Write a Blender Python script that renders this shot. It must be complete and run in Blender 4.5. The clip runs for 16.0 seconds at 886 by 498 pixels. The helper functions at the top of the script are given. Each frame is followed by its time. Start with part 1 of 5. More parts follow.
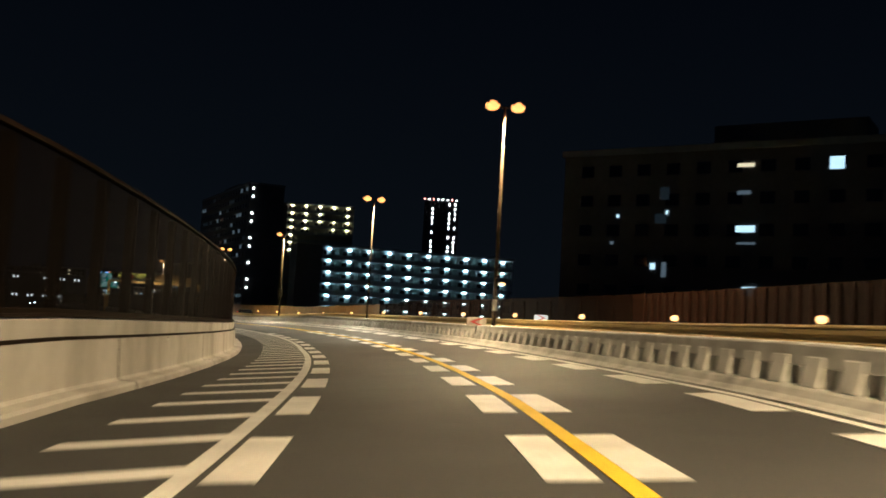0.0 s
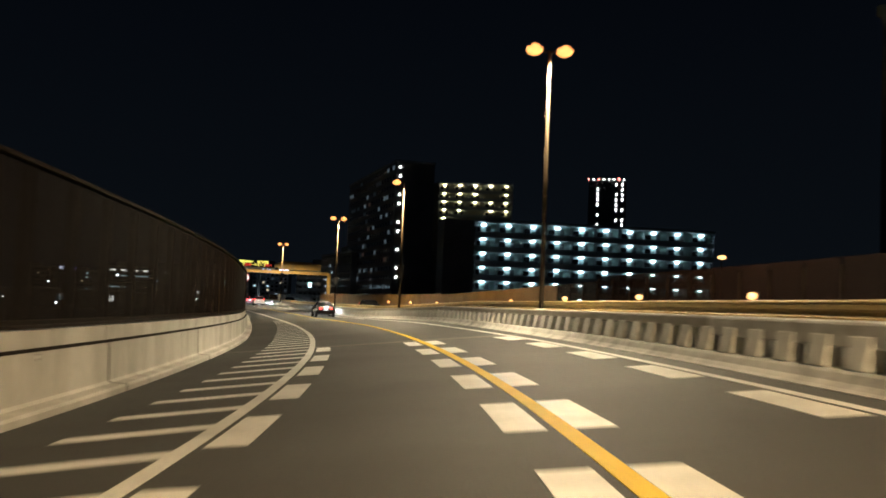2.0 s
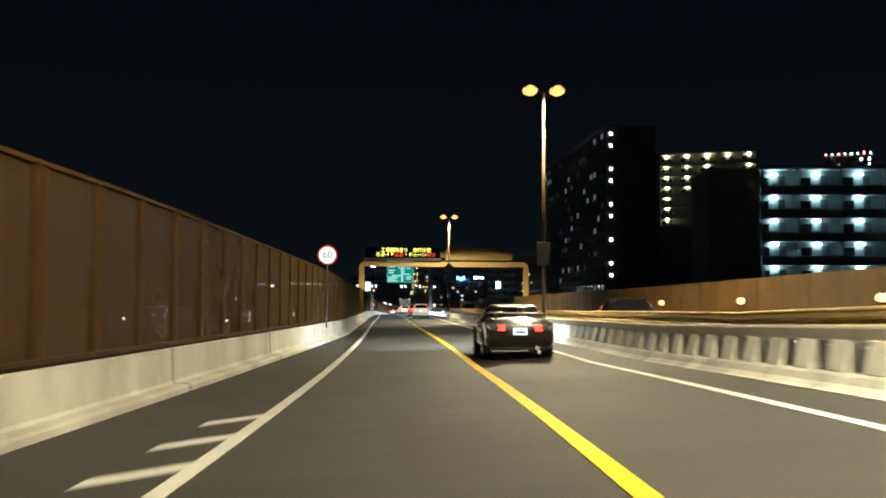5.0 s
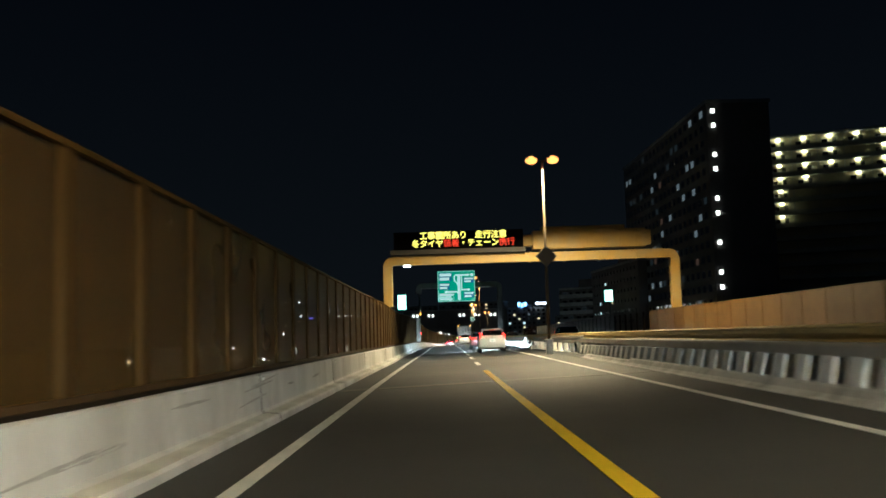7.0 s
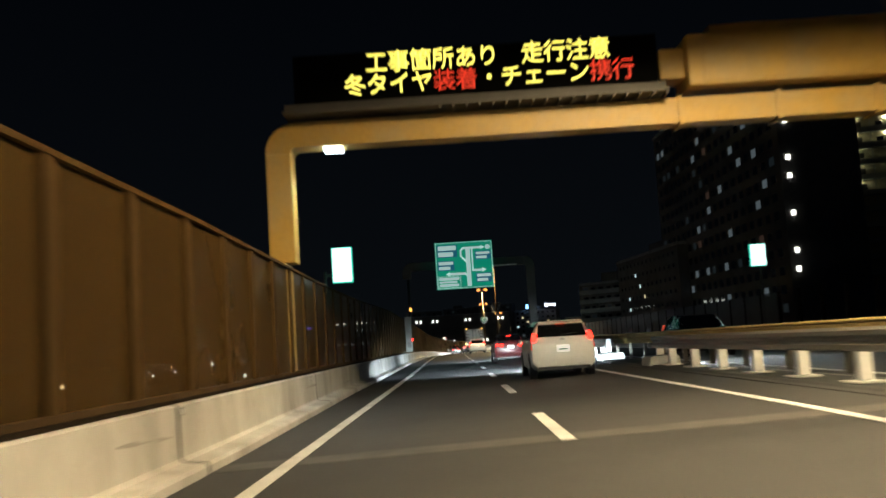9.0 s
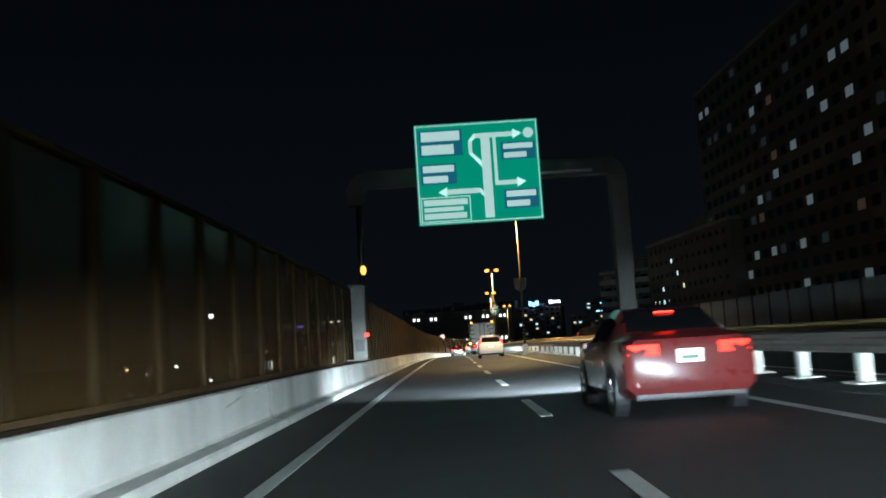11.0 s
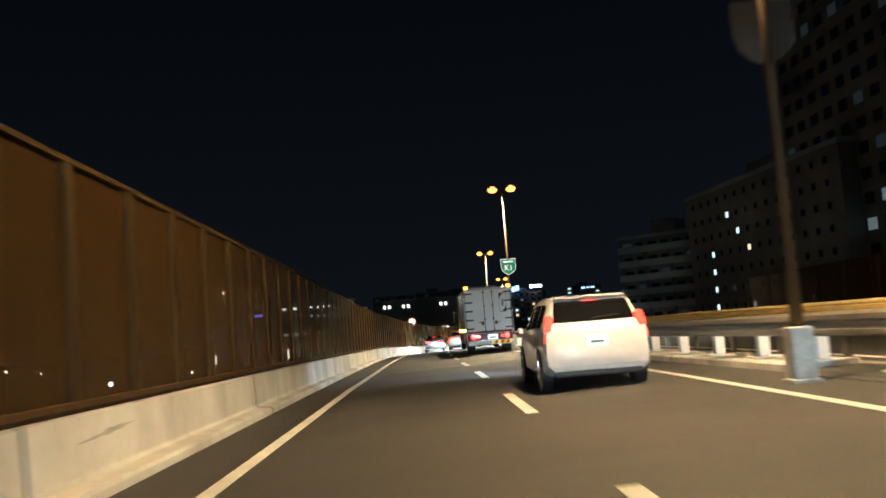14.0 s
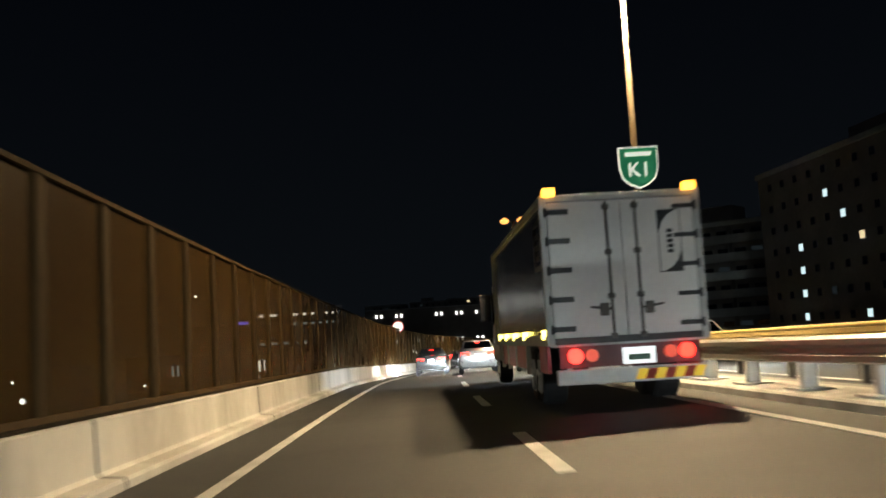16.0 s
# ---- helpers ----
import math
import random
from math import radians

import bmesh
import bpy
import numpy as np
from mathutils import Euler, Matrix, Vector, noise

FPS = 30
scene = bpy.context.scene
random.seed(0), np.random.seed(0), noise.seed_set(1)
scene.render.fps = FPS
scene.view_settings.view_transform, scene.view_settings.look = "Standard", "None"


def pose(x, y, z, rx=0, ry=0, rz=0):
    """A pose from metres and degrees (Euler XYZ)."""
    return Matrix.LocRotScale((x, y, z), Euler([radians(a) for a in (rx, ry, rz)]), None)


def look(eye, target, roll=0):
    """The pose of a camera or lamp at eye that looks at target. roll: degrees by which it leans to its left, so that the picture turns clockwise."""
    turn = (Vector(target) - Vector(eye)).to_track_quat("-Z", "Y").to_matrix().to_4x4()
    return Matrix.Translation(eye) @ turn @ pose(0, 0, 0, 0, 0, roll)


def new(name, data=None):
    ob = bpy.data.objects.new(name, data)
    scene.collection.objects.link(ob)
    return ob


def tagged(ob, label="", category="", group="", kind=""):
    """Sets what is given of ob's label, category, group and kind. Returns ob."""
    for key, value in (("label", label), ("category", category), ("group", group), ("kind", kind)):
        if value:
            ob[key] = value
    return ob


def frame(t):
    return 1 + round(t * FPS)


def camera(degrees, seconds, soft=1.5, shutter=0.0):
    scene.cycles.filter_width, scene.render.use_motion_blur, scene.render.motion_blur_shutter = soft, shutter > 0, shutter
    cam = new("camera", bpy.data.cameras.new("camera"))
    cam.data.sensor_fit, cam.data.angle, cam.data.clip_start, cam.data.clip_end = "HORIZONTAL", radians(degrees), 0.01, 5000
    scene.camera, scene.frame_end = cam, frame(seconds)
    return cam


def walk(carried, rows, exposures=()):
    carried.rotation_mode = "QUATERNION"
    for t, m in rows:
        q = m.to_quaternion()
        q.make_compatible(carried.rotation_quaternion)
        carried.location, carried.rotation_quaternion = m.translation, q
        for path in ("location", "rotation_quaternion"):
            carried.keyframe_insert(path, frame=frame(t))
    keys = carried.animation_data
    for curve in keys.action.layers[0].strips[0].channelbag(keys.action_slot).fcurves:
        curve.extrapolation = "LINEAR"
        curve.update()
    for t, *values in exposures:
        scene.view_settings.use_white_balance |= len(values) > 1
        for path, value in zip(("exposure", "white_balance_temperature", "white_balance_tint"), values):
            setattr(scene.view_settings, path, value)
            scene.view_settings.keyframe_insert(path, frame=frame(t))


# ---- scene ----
cam = camera(50.8, 16.0, soft=1.7, shutter=0.4)
ROWS = [  # seconds, eye x y z, yaw, pitch, roll
    (0, -1.867, 12.142, 1.172, 1.805, 4.352, -3.402),
    (0.5, -2.345, 21.338, 1.235, 4.094, 4.096, -2.127),
    (1, -3.243, 30.703, 1.210, 6.649, 3.809, -1.736),
    (1.5, -4.600, 40.181, 1.127, 8.874, 3.521, -2.141),
    (2, -6.360, 49.848, 1.048, 11.644, 3.298, -2.298),
    (2.5, -8.578, 59.537, 0.997, 14.377, 2.849, -2.131),
    (3, -11.233, 68.993, 0.945, 16.915, 2.748, -1.875),
    (3.5, -14.167, 78.128, 0.885, 19.060, 2.731, -2.183),
    (4, -17.342, 86.767, 0.812, 20.655, 3.044, -1.911),
    (4.5, -20.930, 95.999, 0.749, 22.128, 3.153, -1.085),
    (5, -25.041, 105.590, 0.661, 23.628, 3.514, -0.324),
    (5.5, -29.520, 115.313, 0.567, 24.955, 4.023, 0.347),
    (6, -34.194, 124.960, 0.479, 25.943, 4.574, 0.955),
    (6.5, -38.875, 134.332, 0.460, 26.572, 5.062, 1.470),
    (7, -43.411, 143.208, 0.441, 27.080, 5.383, 1.710),
    (7.5, -47.669, 151.369, 0.424, 27.317, 5.431, 1.259),
    (8, -51.639, 159.278, 0.435, 27.261, 5.595, 2.916),
    (8.5, -55.764, 167.414, 0.445, 27.162, 5.580, 3.360),
    (9, -59.913, 175.634, 0.454, 27.233, 5.785, 3.596),
    (9.5, -64.182, 183.810, 0.458, 27.147, 5.757, 3.857),
    (10, -68.367, 191.983, 0.452, 27.131, 5.775, 3.549),
    (10.5, -72.479, 200.117, 0.442, 27.151, 5.782, 3.437),
    (11, -76.538, 208.171, 0.433, 27.194, 5.723, 3.717),
    (11.5, -80.569, 216.105, 0.423, 27.099, 5.541, 4.038),
    (11.8, -82.984, 220.806, 0.417, 26.911, 5.363, 3.882),
    (12, -84.596, 223.921, 0.413, 26.737, 5.224, 3.591),
    (12.5, -88.602, 231.598, 0.400, 26.224, 5.150, 3.796),
    (13, -92.481, 239.155, 0.368, 25.846, 4.964, 4.196),
    (13.5, -96.230, 246.593, 0.338, 25.649, 4.837, 4.400),
    (14, -99.939, 254.011, 0.308, 25.603, 4.925, 4.423),
    (14.5, -103.625, 261.420, 0.279, 25.590, 4.998, 4.077),
    (15, -107.629, 269.338, 0.247, 25.497, 5.072, 4.143),
    (15.5, -111.543, 277.005, 0.206, 25.329, 5.251, 4.060),
    (16, -115.356, 284.437, 0.134, 25.285, 5.656, 3.415),
]


def aim(x, y, z, yaw, pitch, roll):
    cy, cp = radians(yaw), radians(pitch)
    way = Vector((-math.sin(cy) * math.cos(cp), math.cos(cy) * math.cos(cp), math.sin(cp)))
    return look((x, y, z), Vector((x, y, z)) + way, -roll)


walk(cam, [(t, aim(*r)) for t, *r in ROWS], exposures=(
    (0.0, 0.15, 5350, 4), (0.5, 0.38, 5650, 6), (1.0, 0.33, 5800, 7), (1.5, 0.02, 5850, 6), (2.0, 0.14, 5650, 5), (2.8, 0.12, 5700, 2), (4.0, 0.38, 5400, -4), (4.7, 0.32, 5450, -3), (6.9, 0.32, 5750, -1), (7.5, 0.62, 5150, -4), (8.2, 0.35, 5650, 0), (9.0, -0.22, 6200, 4),
    (9.6, 0.08, 5200, -3), (11.0, 0.1, 5900, 2), (12.0, 0.3, 6300, 4), (12.5, 0.45, 5950, 3), (13.0, 0.5, 5800, 4), (13.5, 0.52, 5850, 4), (14.1, 0.52, 6150, 6), (14.5, 0.4, 6500, 8), (15.0, 0.35, 5750, 4), (15.5, 0.22, 5800, 4), (16.0, 0.1, 6450, 7)))

# ---- night sky ----
world = bpy.data.worlds.new("night_sky")
scene.world = world
world.use_nodes = True
wn = world.node_tree
wn.nodes.clear()
wout = wn.nodes.new("ShaderNodeOutputWorld")
wbg = wn.nodes.new("ShaderNodeBackground")
wco = wn.nodes.new("ShaderNodeTexCoord")
wsep = wn.nodes.new("ShaderNodeSeparateXYZ")
wramp = wn.nodes.new("ShaderNodeValToRGB")
wramp.color_ramp.elements[0].position = 0.0
wramp.color_ramp.elements[0].color = (0.0038, 0.0047, 0.0060, 1)
wramp.color_ramp.elements[1].position = 0.45
wramp.color_ramp.elements[1].color = (0.0008, 0.0013, 0.0025, 1)
wn.links.new(wco.outputs["Generated"], wsep.inputs[0])
wn.links.new(wsep.outputs["Z"], wramp.inputs[0])
wn.links.new(wramp.outputs[0], wbg.inputs[0])
wbg.inputs[1].default_value = 0.88
wn.links.new(wbg.outputs[0], wout.inputs[0])

SODIUM = (1.0, 0.73, 0.40)
DEEP_SODIUM = (1.0, 0.64, 0.29)
LAMP_POWER = 6800.0

# ---- the road's line: curvature every 15 m, height and crossfall ----
KNOT = np.arange(-30, 481, 15.0)
CURV = np.array([3.81, 3.84, 3.89, 3.90, 3.74, 4.84, 4.80, 2.94, 3.83, 2.66, 1.71, 0.71, 0.68, 0.07, -0.39, -0.21, -0.07, 0.33, 0.30, -0.34, -0.18, 0.02, 0.28, 0.03, -0.98, -1.61, -2.22, -2.24, -2.09, -1.95, -1.82, -1.71, -1.60, -1.51, -1.43]) * 1e-3
VS = np.array([-30, 0, 25, 50, 75, 100, 130, 160, 200, 250, 300, 350, 400, 450, 630])
V_LEFT = np.array([-0.119, -0.185, -0.106, 0.266, 0.056, 0.053, 0.026, -0.055, -0.128, -0.083, 0.142, 0.064, -0.009, -0.004, -0.003])
V_RIGHT = np.array([0.045, 0.071, 0.182, -0.068, -0.133, -0.555, -0.528, -0.170, 0.096, 0.020, -0.023, -0.045, -0.022, -0.012, -0.007])
V_HIGH = np.array([-0.137, 0.000, 0.156, -0.025, -0.148, -0.307, -0.653, -0.719, -0.694, -0.761, -0.927, -1.351, -2.421, -3.081, -4.826])
V_FALL = np.array([0.0482, 0.0603, 0.0657, 0.0857, 0.0962, 0.1059, 0.0462, 0.0369, 0.0312, 0.0219, 0.0384, 0.0400, 0.0275, 0.0189, 0.0152])
W_LEFT, W_RIGHT = 3.279, 3.014
ST = np.arange(-30, 900, 1.0)
_k = np.interp(ST, KNOT, CURV)
TH = np.concatenate([[0], np.cumsum((_k[1:] + _k[:-1]) / 2)])
TH = TH - TH[30]
RX = np.concatenate([[0], np.cumsum((-np.sin(TH[1:]) - np.sin(TH[:-1])) / 2)])
RY = np.concatenate([[0], np.cumsum((np.cos(TH[1:]) + np.cos(TH[:-1])) / 2)])
RX, RY = RX - RX[30], RY - RY[30]


def heading(s):
    return float(np.interp(s, ST, TH))


def height(s, e=0.0):
    return float(np.interp(s, VS, V_HIGH) + np.interp(s, VS, V_FALL) * max(-8.0, min(e, 5.0)))


def at(s, e, z=0.0):
    """The point s metres along the road, e to the right of the lane line, z above the road there."""
    a = heading(s)
    return Vector((float(np.interp(s, ST, RX)) + e * math.cos(a), float(np.interp(s, ST, RY)) + e * math.sin(a), height(s, e) + z))


def stand(s, e, z=0.0, turn=0.0):
    """A pose on the road, y along it."""
    p = at(s, e, z)
    return pose(p.x, p.y, p.z, 0, 0, math.degrees(heading(s)) + turn)


def line_left(s):
    return -W_LEFT - float(np.interp(s, VS, V_LEFT))


def line_right(s):
    return W_RIGHT + float(np.interp(s, VS, V_RIGHT))


def wall_foot(s):
    return float(np.interp(s, [-40, 30, 60, 100, 120, 140, 160, 200, 215, 260, 320, 700],
                           [-5.6, -5.75, -6.0, -6.05, -5.75, -4.95, -4.1, -4.0, -4.25, -4.35, -4.55, -4.6]))


def wall_top(s):
    return float(np.interp(s, [125, 160, 222, 240, 280], [3.42, 3.12, 3.12, 3.36, 3.43]))


def kerb_right(s):
    return float(np.interp(s, [-40, 40, 110, 160, 190, 285, 300, 400, 700], [3.5, 3.52, 3.5, 3.8, 4.35, 4.4, 3.75, 3.6, 3.6]))


# ---- materials ----
def material(name, colour, rough=0.6, metal=0.0, grain=0.0, scale=8.0, stain=0.0, stain_scale=0.6, bump=0.0, colour2=None, island=0.0, glow=None, power=0.0, spec=0.5, stretch=None, coat=0.0):
    m = bpy.data.materials.new(name)
    m.use_nodes = True
    nt = m.node_tree
    b = nt.nodes["Principled BSDF"]
    b.inputs["Roughness"].default_value = rough
    b.inputs["Metallic"].default_value = metal
    b.inputs["Specular IOR Level"].default_value = spec
    b.inputs["Coat Weight"].default_value = coat
    b.inputs["Base Color"].default_value = (*colour, 1)
    if glow:
        b.inputs["Emission Color"].default_value = (*glow, 1)
        b.inputs["Emission Strength"].default_value = power
    if grain or stain or bump or island:
        co = nt.nodes.new("ShaderNodeTexCoord")
        src = co.outputs["Object"]
        if stretch:
            mp = nt.nodes.new("ShaderNodeMapping")
            mp.inputs["Scale"].default_value = stretch
            nt.links.new(src, mp.inputs[0])
            src = mp.outputs[0]
        n1 = nt.nodes.new("ShaderNodeTexNoise")
        n1.inputs["Scale"].default_value = scale
        n1.inputs["Detail"].default_value = 6
        nt.links.new(src, n1.inputs[0])
        n2 = nt.nodes.new("ShaderNodeTexNoise")
        n2.inputs["Scale"].default_value = stain_scale
        n2.inputs["Detail"].default_value = 8
        n2.inputs["Roughness"].default_value = 0.65
        nt.links.new(src, n2.inputs[0])
        c2 = colour2 or tuple(c * 0.45 for c in colour)

        def mix(fac, a, b_, amount):
            r = nt.nodes.new("ShaderNodeMapRange")
            r.inputs["From Min"].default_value, r.inputs["From Max"].default_value = 0.42, 0.68
            r.inputs["To Min"].default_value, r.inputs["To Max"].default_value = 0.0, amount
            nt.links.new(fac, r.inputs[0])
            mx = nt.nodes.new("ShaderNodeMix")
            mx.data_type = "RGBA"
            nt.links.new(r.outputs[0], mx.inputs[0])
            if isinstance(a, tuple):
                mx.inputs[6].default_value = (*a, 1)
            else:
                nt.links.new(a, mx.inputs[6])
            mx.inputs[7].default_value = (*b_, 1)
            return mx.outputs[2]

        c = mix(n1.outputs["Fac"], colour, tuple(v * 0.6 for v in colour), grain)
        c = mix(n2.outputs["Fac"], c, c2, stain)
        if island:
            oi = nt.nodes.new("ShaderNodeObjectInfo")
            hs = nt.nodes.new("ShaderNodeHueSaturation")
            r = nt.nodes.new("ShaderNodeMapRange")
            r.inputs["To Min"].default_value, r.inputs["To Max"].default_value = 1 - island, 1 + island
            nt.links.new(oi.outputs["Random"], r.inputs[0])
            nt.links.new(r.outputs[0], hs.inputs["Value"])
            nt.links.new(c, hs.inputs["Color"])
            c = hs.outputs[0]
        nt.links.new(c, b.inputs["Base Color"])
        rr = nt.nodes.new("ShaderNodeMapRange")
        rr.inputs["To Min"].default_value, rr.inputs["To Max"].default_value = max(0.02, rough - 0.12), min(1, rough + 0.12)
        nt.links.new(n2.outputs["Fac"], rr.inputs[0])
        nt.links.new(rr.outputs[0], b.inputs["Roughness"])
        if bump:
            bp = nt.nodes.new("ShaderNodeBump")
            bp.inputs["Strength"].default_value = bump
            bp.inputs["Distance"].default_value = 0.02
            nt.links.new(n1.outputs["Fac"], bp.inputs["Height"])
            nt.links.new(bp.outputs[0], b.inputs["Normal"])
    return m


def clear_panel(name, tint, share, rough=0.35, clear=(0.62, 0.60, 0.56)):
    """A tinted see-through plastic sheet: partly clear, partly dusty."""
    m = bpy.data.materials.new(name)
    m.use_nodes = True
    nt = m.node_tree
    b = nt.nodes["Principled BSDF"]
    out = nt.nodes["Material Output"]
    tr = nt.nodes.new("ShaderNodeBsdfTransparent")
    tr.inputs[0].default_value = (*clear, 1)
    mx = nt.nodes.new("ShaderNodeMixShader")
    n = nt.nodes.new("ShaderNodeTexNoise")
    co = nt.nodes.new("ShaderNodeTexCoord")
    n.inputs["Scale"].default_value = 0.7
    n.inputs["Detail"].default_value = 7
    nt.links.new(co.outputs["Object"], n.inputs[0])
    r = nt.nodes.new("ShaderNodeMapRange")
    r.inputs["From Min"].default_value, r.inputs["From Max"].default_value = 0.3, 0.7
    r.inputs["To Min"].default_value, r.inputs["To Max"].default_value = share - 0.05, share + 0.05
    nt.links.new(n.outputs["Fac"], r.inputs[0])
    nt.links.new(r.outputs[0], mx.inputs[0])
    b.inputs["Base Color"].default_value = (*tint, 1)
    b.inputs["Roughness"].default_value = rough
    b.inputs["Specular IOR Level"].default_value = 0.15
    nt.links.new(tr.outputs[0], mx.inputs[1])
    nt.links.new(b.outputs[0], mx.inputs[2])
    nt.links.new(mx.outputs[0], out.inputs["Surface"])
    return m


def glass(name, tint=(0.02, 0.025, 0.03)):
    return material(name, tint, rough=0.06, spec=0.8)


ASPHALT = material("asphalt", (0.055, 0.055, 0.056), 0.72, grain=0.7, scale=38, stain=0.55, stain_scale=0.16, bump=0.35, colour2=(0.03, 0.03, 0.032))
ASPHALT_EDGE = material("asphalt_shoulder", (0.044, 0.047, 0.05), 0.75, grain=0.7, scale=30, stain=0.6, stain_scale=0.3, bump=0.35, colour2=(0.075, 0.075, 0.07))
JOINT = material("joint_rubber_and_mortar", (0.11, 0.105, 0.098), 0.7, grain=0.5, scale=20, stain=0.5, stain_scale=1.5)
PAINT_W = material("road_paint_white", (0.8, 0.81, 0.8), 0.55, grain=0.35, scale=26, stain=0.45, stain_scale=1.1, colour2=(0.36, 0.36, 0.35), bump=0.15)
PAINT_Y = material("road_paint_yellow", (0.82, 0.57, 0.016), 0.65, spec=0.2, grain=0.35, scale=26, stain=0.4, stain_scale=1.1, colour2=(0.5, 0.33, 0.014), bump=0.15)
CONCRETE = material("parapet_concrete", (0.62, 0.61, 0.58), 0.82, grain=0.25, scale=14, stain=0.6, stain_scale=0.45, bump=0.12, colour2=(0.2, 0.19, 0.165), island=0.08, stretch=(1, 1, 0.35))
CONCRETE_D = material("deck_concrete", (0.3, 0.295, 0.28), 0.85, grain=0.4, scale=6, stain=0.6, stain_scale=0.5, bump=0.3)
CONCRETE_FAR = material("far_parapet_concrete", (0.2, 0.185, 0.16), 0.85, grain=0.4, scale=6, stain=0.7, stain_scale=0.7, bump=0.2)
BALUSTER = material("pale_barrier_concrete", (0.72, 0.72, 0.7), 0.8, grain=0.3, scale=9, stain=0.6, stain_scale=1.6, bump=0.3, colour2=(0.3, 0.29, 0.27), island=0.12)
# Darker copy of the barrier post for the dimmer-lit stretch past 221 m.
POST_DIM = material("dim_lit_barrier_post", (0.04, 0.025, 0.0095), 0.85, 0.0, spec=0.1, grain=0.25, scale=10, stain=0.4, stain_scale=1.5)
KERB = material("kerb_concrete", (0.58, 0.58, 0.56), 0.8, grain=0.4, scale=14, stain=0.7, stain_scale=1.4, bump=0.3, colour2=(0.15, 0.15, 0.14))
BEAM_OLD = material("weathered_barrier_beam", (0.36, 0.34, 0.3), 0.7, 0.1, grain=0.3, scale=12, stain=0.5, stain_scale=1.2, colour2=(0.2, 0.17, 0.13))
STEEL = material("galvanised_steel", (0.27, 0.26, 0.235), 0.45, 0.6, grain=0.25, scale=12, stain=0.4, stain_scale=1.2, colour2=(0.3, 0.29, 0.27))
WHITE_STEEL = material("white_painted_steel", (0.76, 0.76, 0.74), 0.45, grain=0.15, scale=14, stain=0.35, stain_scale=2, colour2=(0.45, 0.42, 0.36))
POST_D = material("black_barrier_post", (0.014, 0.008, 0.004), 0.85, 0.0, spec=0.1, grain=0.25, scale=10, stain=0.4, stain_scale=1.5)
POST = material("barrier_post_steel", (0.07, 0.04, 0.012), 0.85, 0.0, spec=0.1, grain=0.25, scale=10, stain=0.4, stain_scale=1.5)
CAP = material("dark_sill_steel", (0.02, 0.013, 0.008), 0.8, 0.0, spec=0.1, grain=0.3, scale=8, stain=0.4, stain_scale=2)
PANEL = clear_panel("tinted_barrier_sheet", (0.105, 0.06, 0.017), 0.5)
# First 48 m: a clearer sheet, its tint also darkened for dimmer light.
PANEL_CLEAR_DIM = clear_panel("clear_dim_barrier_sheet", (0.006, 0.0035, 0.002), 0.32, 0.8, (0.8, 0.79, 0.77))
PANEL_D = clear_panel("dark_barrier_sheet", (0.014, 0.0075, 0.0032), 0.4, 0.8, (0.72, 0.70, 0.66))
# Same sheet past 219 m, dimmer lamp light put into its tint.
PANEL_DIM = clear_panel("dim_lit_barrier_sheet", (0.075, 0.043, 0.0135), 0.45)
FAR_CLEAR = clear_panel("pale_clear_sound_sheet", (0.3, 0.32, 0.33), 0.45, 0.3, (0.7, 0.72, 0.72))
FAR_DARK_UNLIT = clear_panel("dark_clear_and_unlit_sheet", (0.018, 0.008, 0.0045), 0.4, 0.8, (0.66, 0.62, 0.58))
# Reddish tint of ribbed sheet and ribs carries the deep sodium light.
FAR_RIBBED = clear_panel("sodium_tinted_ribbed_sheet", (0.024, 0.0095, 0.0045), 0.65, 0.8, (0.5, 0.4, 0.35))
RIB_TINTED = material("sodium_tinted_rib", (0.024, 0.0095, 0.0045), 0.8, spec=0.1, grain=0.3, scale=8, stain=0.5, stain_scale=1.0)
# Lamp orange is put into the panels' and the cream gantry's base colours.
FAR_PANEL = material("lamp_tinted_sound_panel", (0.17, 0.09, 0.022), 0.55, 0.1, grain=0.3, scale=5, stain=0.5, stain_scale=0.7, island=0.12)
GANTRY = material("gantry_cream_lamp_tint", (0.5, 0.31, 0.065), 0.5, grain=0.2, scale=9, stain=0.5, stain_scale=0.9, colour2=(0.35, 0.3, 0.2))
BOARD_BLACK = material("matte_black_board", (0.004, 0.004, 0.004), 0.95, spec=0.05)
DARK = material("black_plastic", (0.018, 0.018, 0.02), 0.5, grain=0.2, scale=12)
BACKPLATE = material("sign_back_grey", (0.09, 0.083, 0.075), 0.6, 0.2, grain=0.2, scale=8, stain=0.3)
SODIUM_GLOW = material("sodium_lantern", (0.9, 0.6, 0.2), 0.3, glow=(1.0, 0.36, 0.085), power=2.1)
AMBER_GLOW = material("amber_lantern", (0.9, 0.6, 0.2), 0.3, glow=(1.0, 0.40, 0.06), power=2.6)
WHITE_GLOW = material("cool_white_lamp", (0.9, 0.95, 1.0), 0.3, glow=(0.80, 0.97, 1.0), power=14.0)


# ---- building helpers ----
def mesh_of(name, verts, faces, mat, smooth=False):
    me = bpy.data.meshes.new(name)
    me.from_pydata([tuple(v) for v in verts], [], faces)
    me.materials.append(mat)
    if smooth:
        me.shade_smooth()
    return me


def part(name, bm, mat, parent=None, label="", smooth=False):
    """One bmesh as one mesh object under a thing or a part."""
    bmesh.ops.recalc_face_normals(bm, faces=bm.faces)
    me = bpy.data.meshes.new(name)
    bm.to_mesh(me)
    bm.free()
    me.materials.append(mat)
    if smooth:
        for p in me.polygons:
            p.use_smooth = True
    ob = new(name, me)
    if parent:
        ob.parent = parent
    if label:
        ob["label"] = label
    return ob


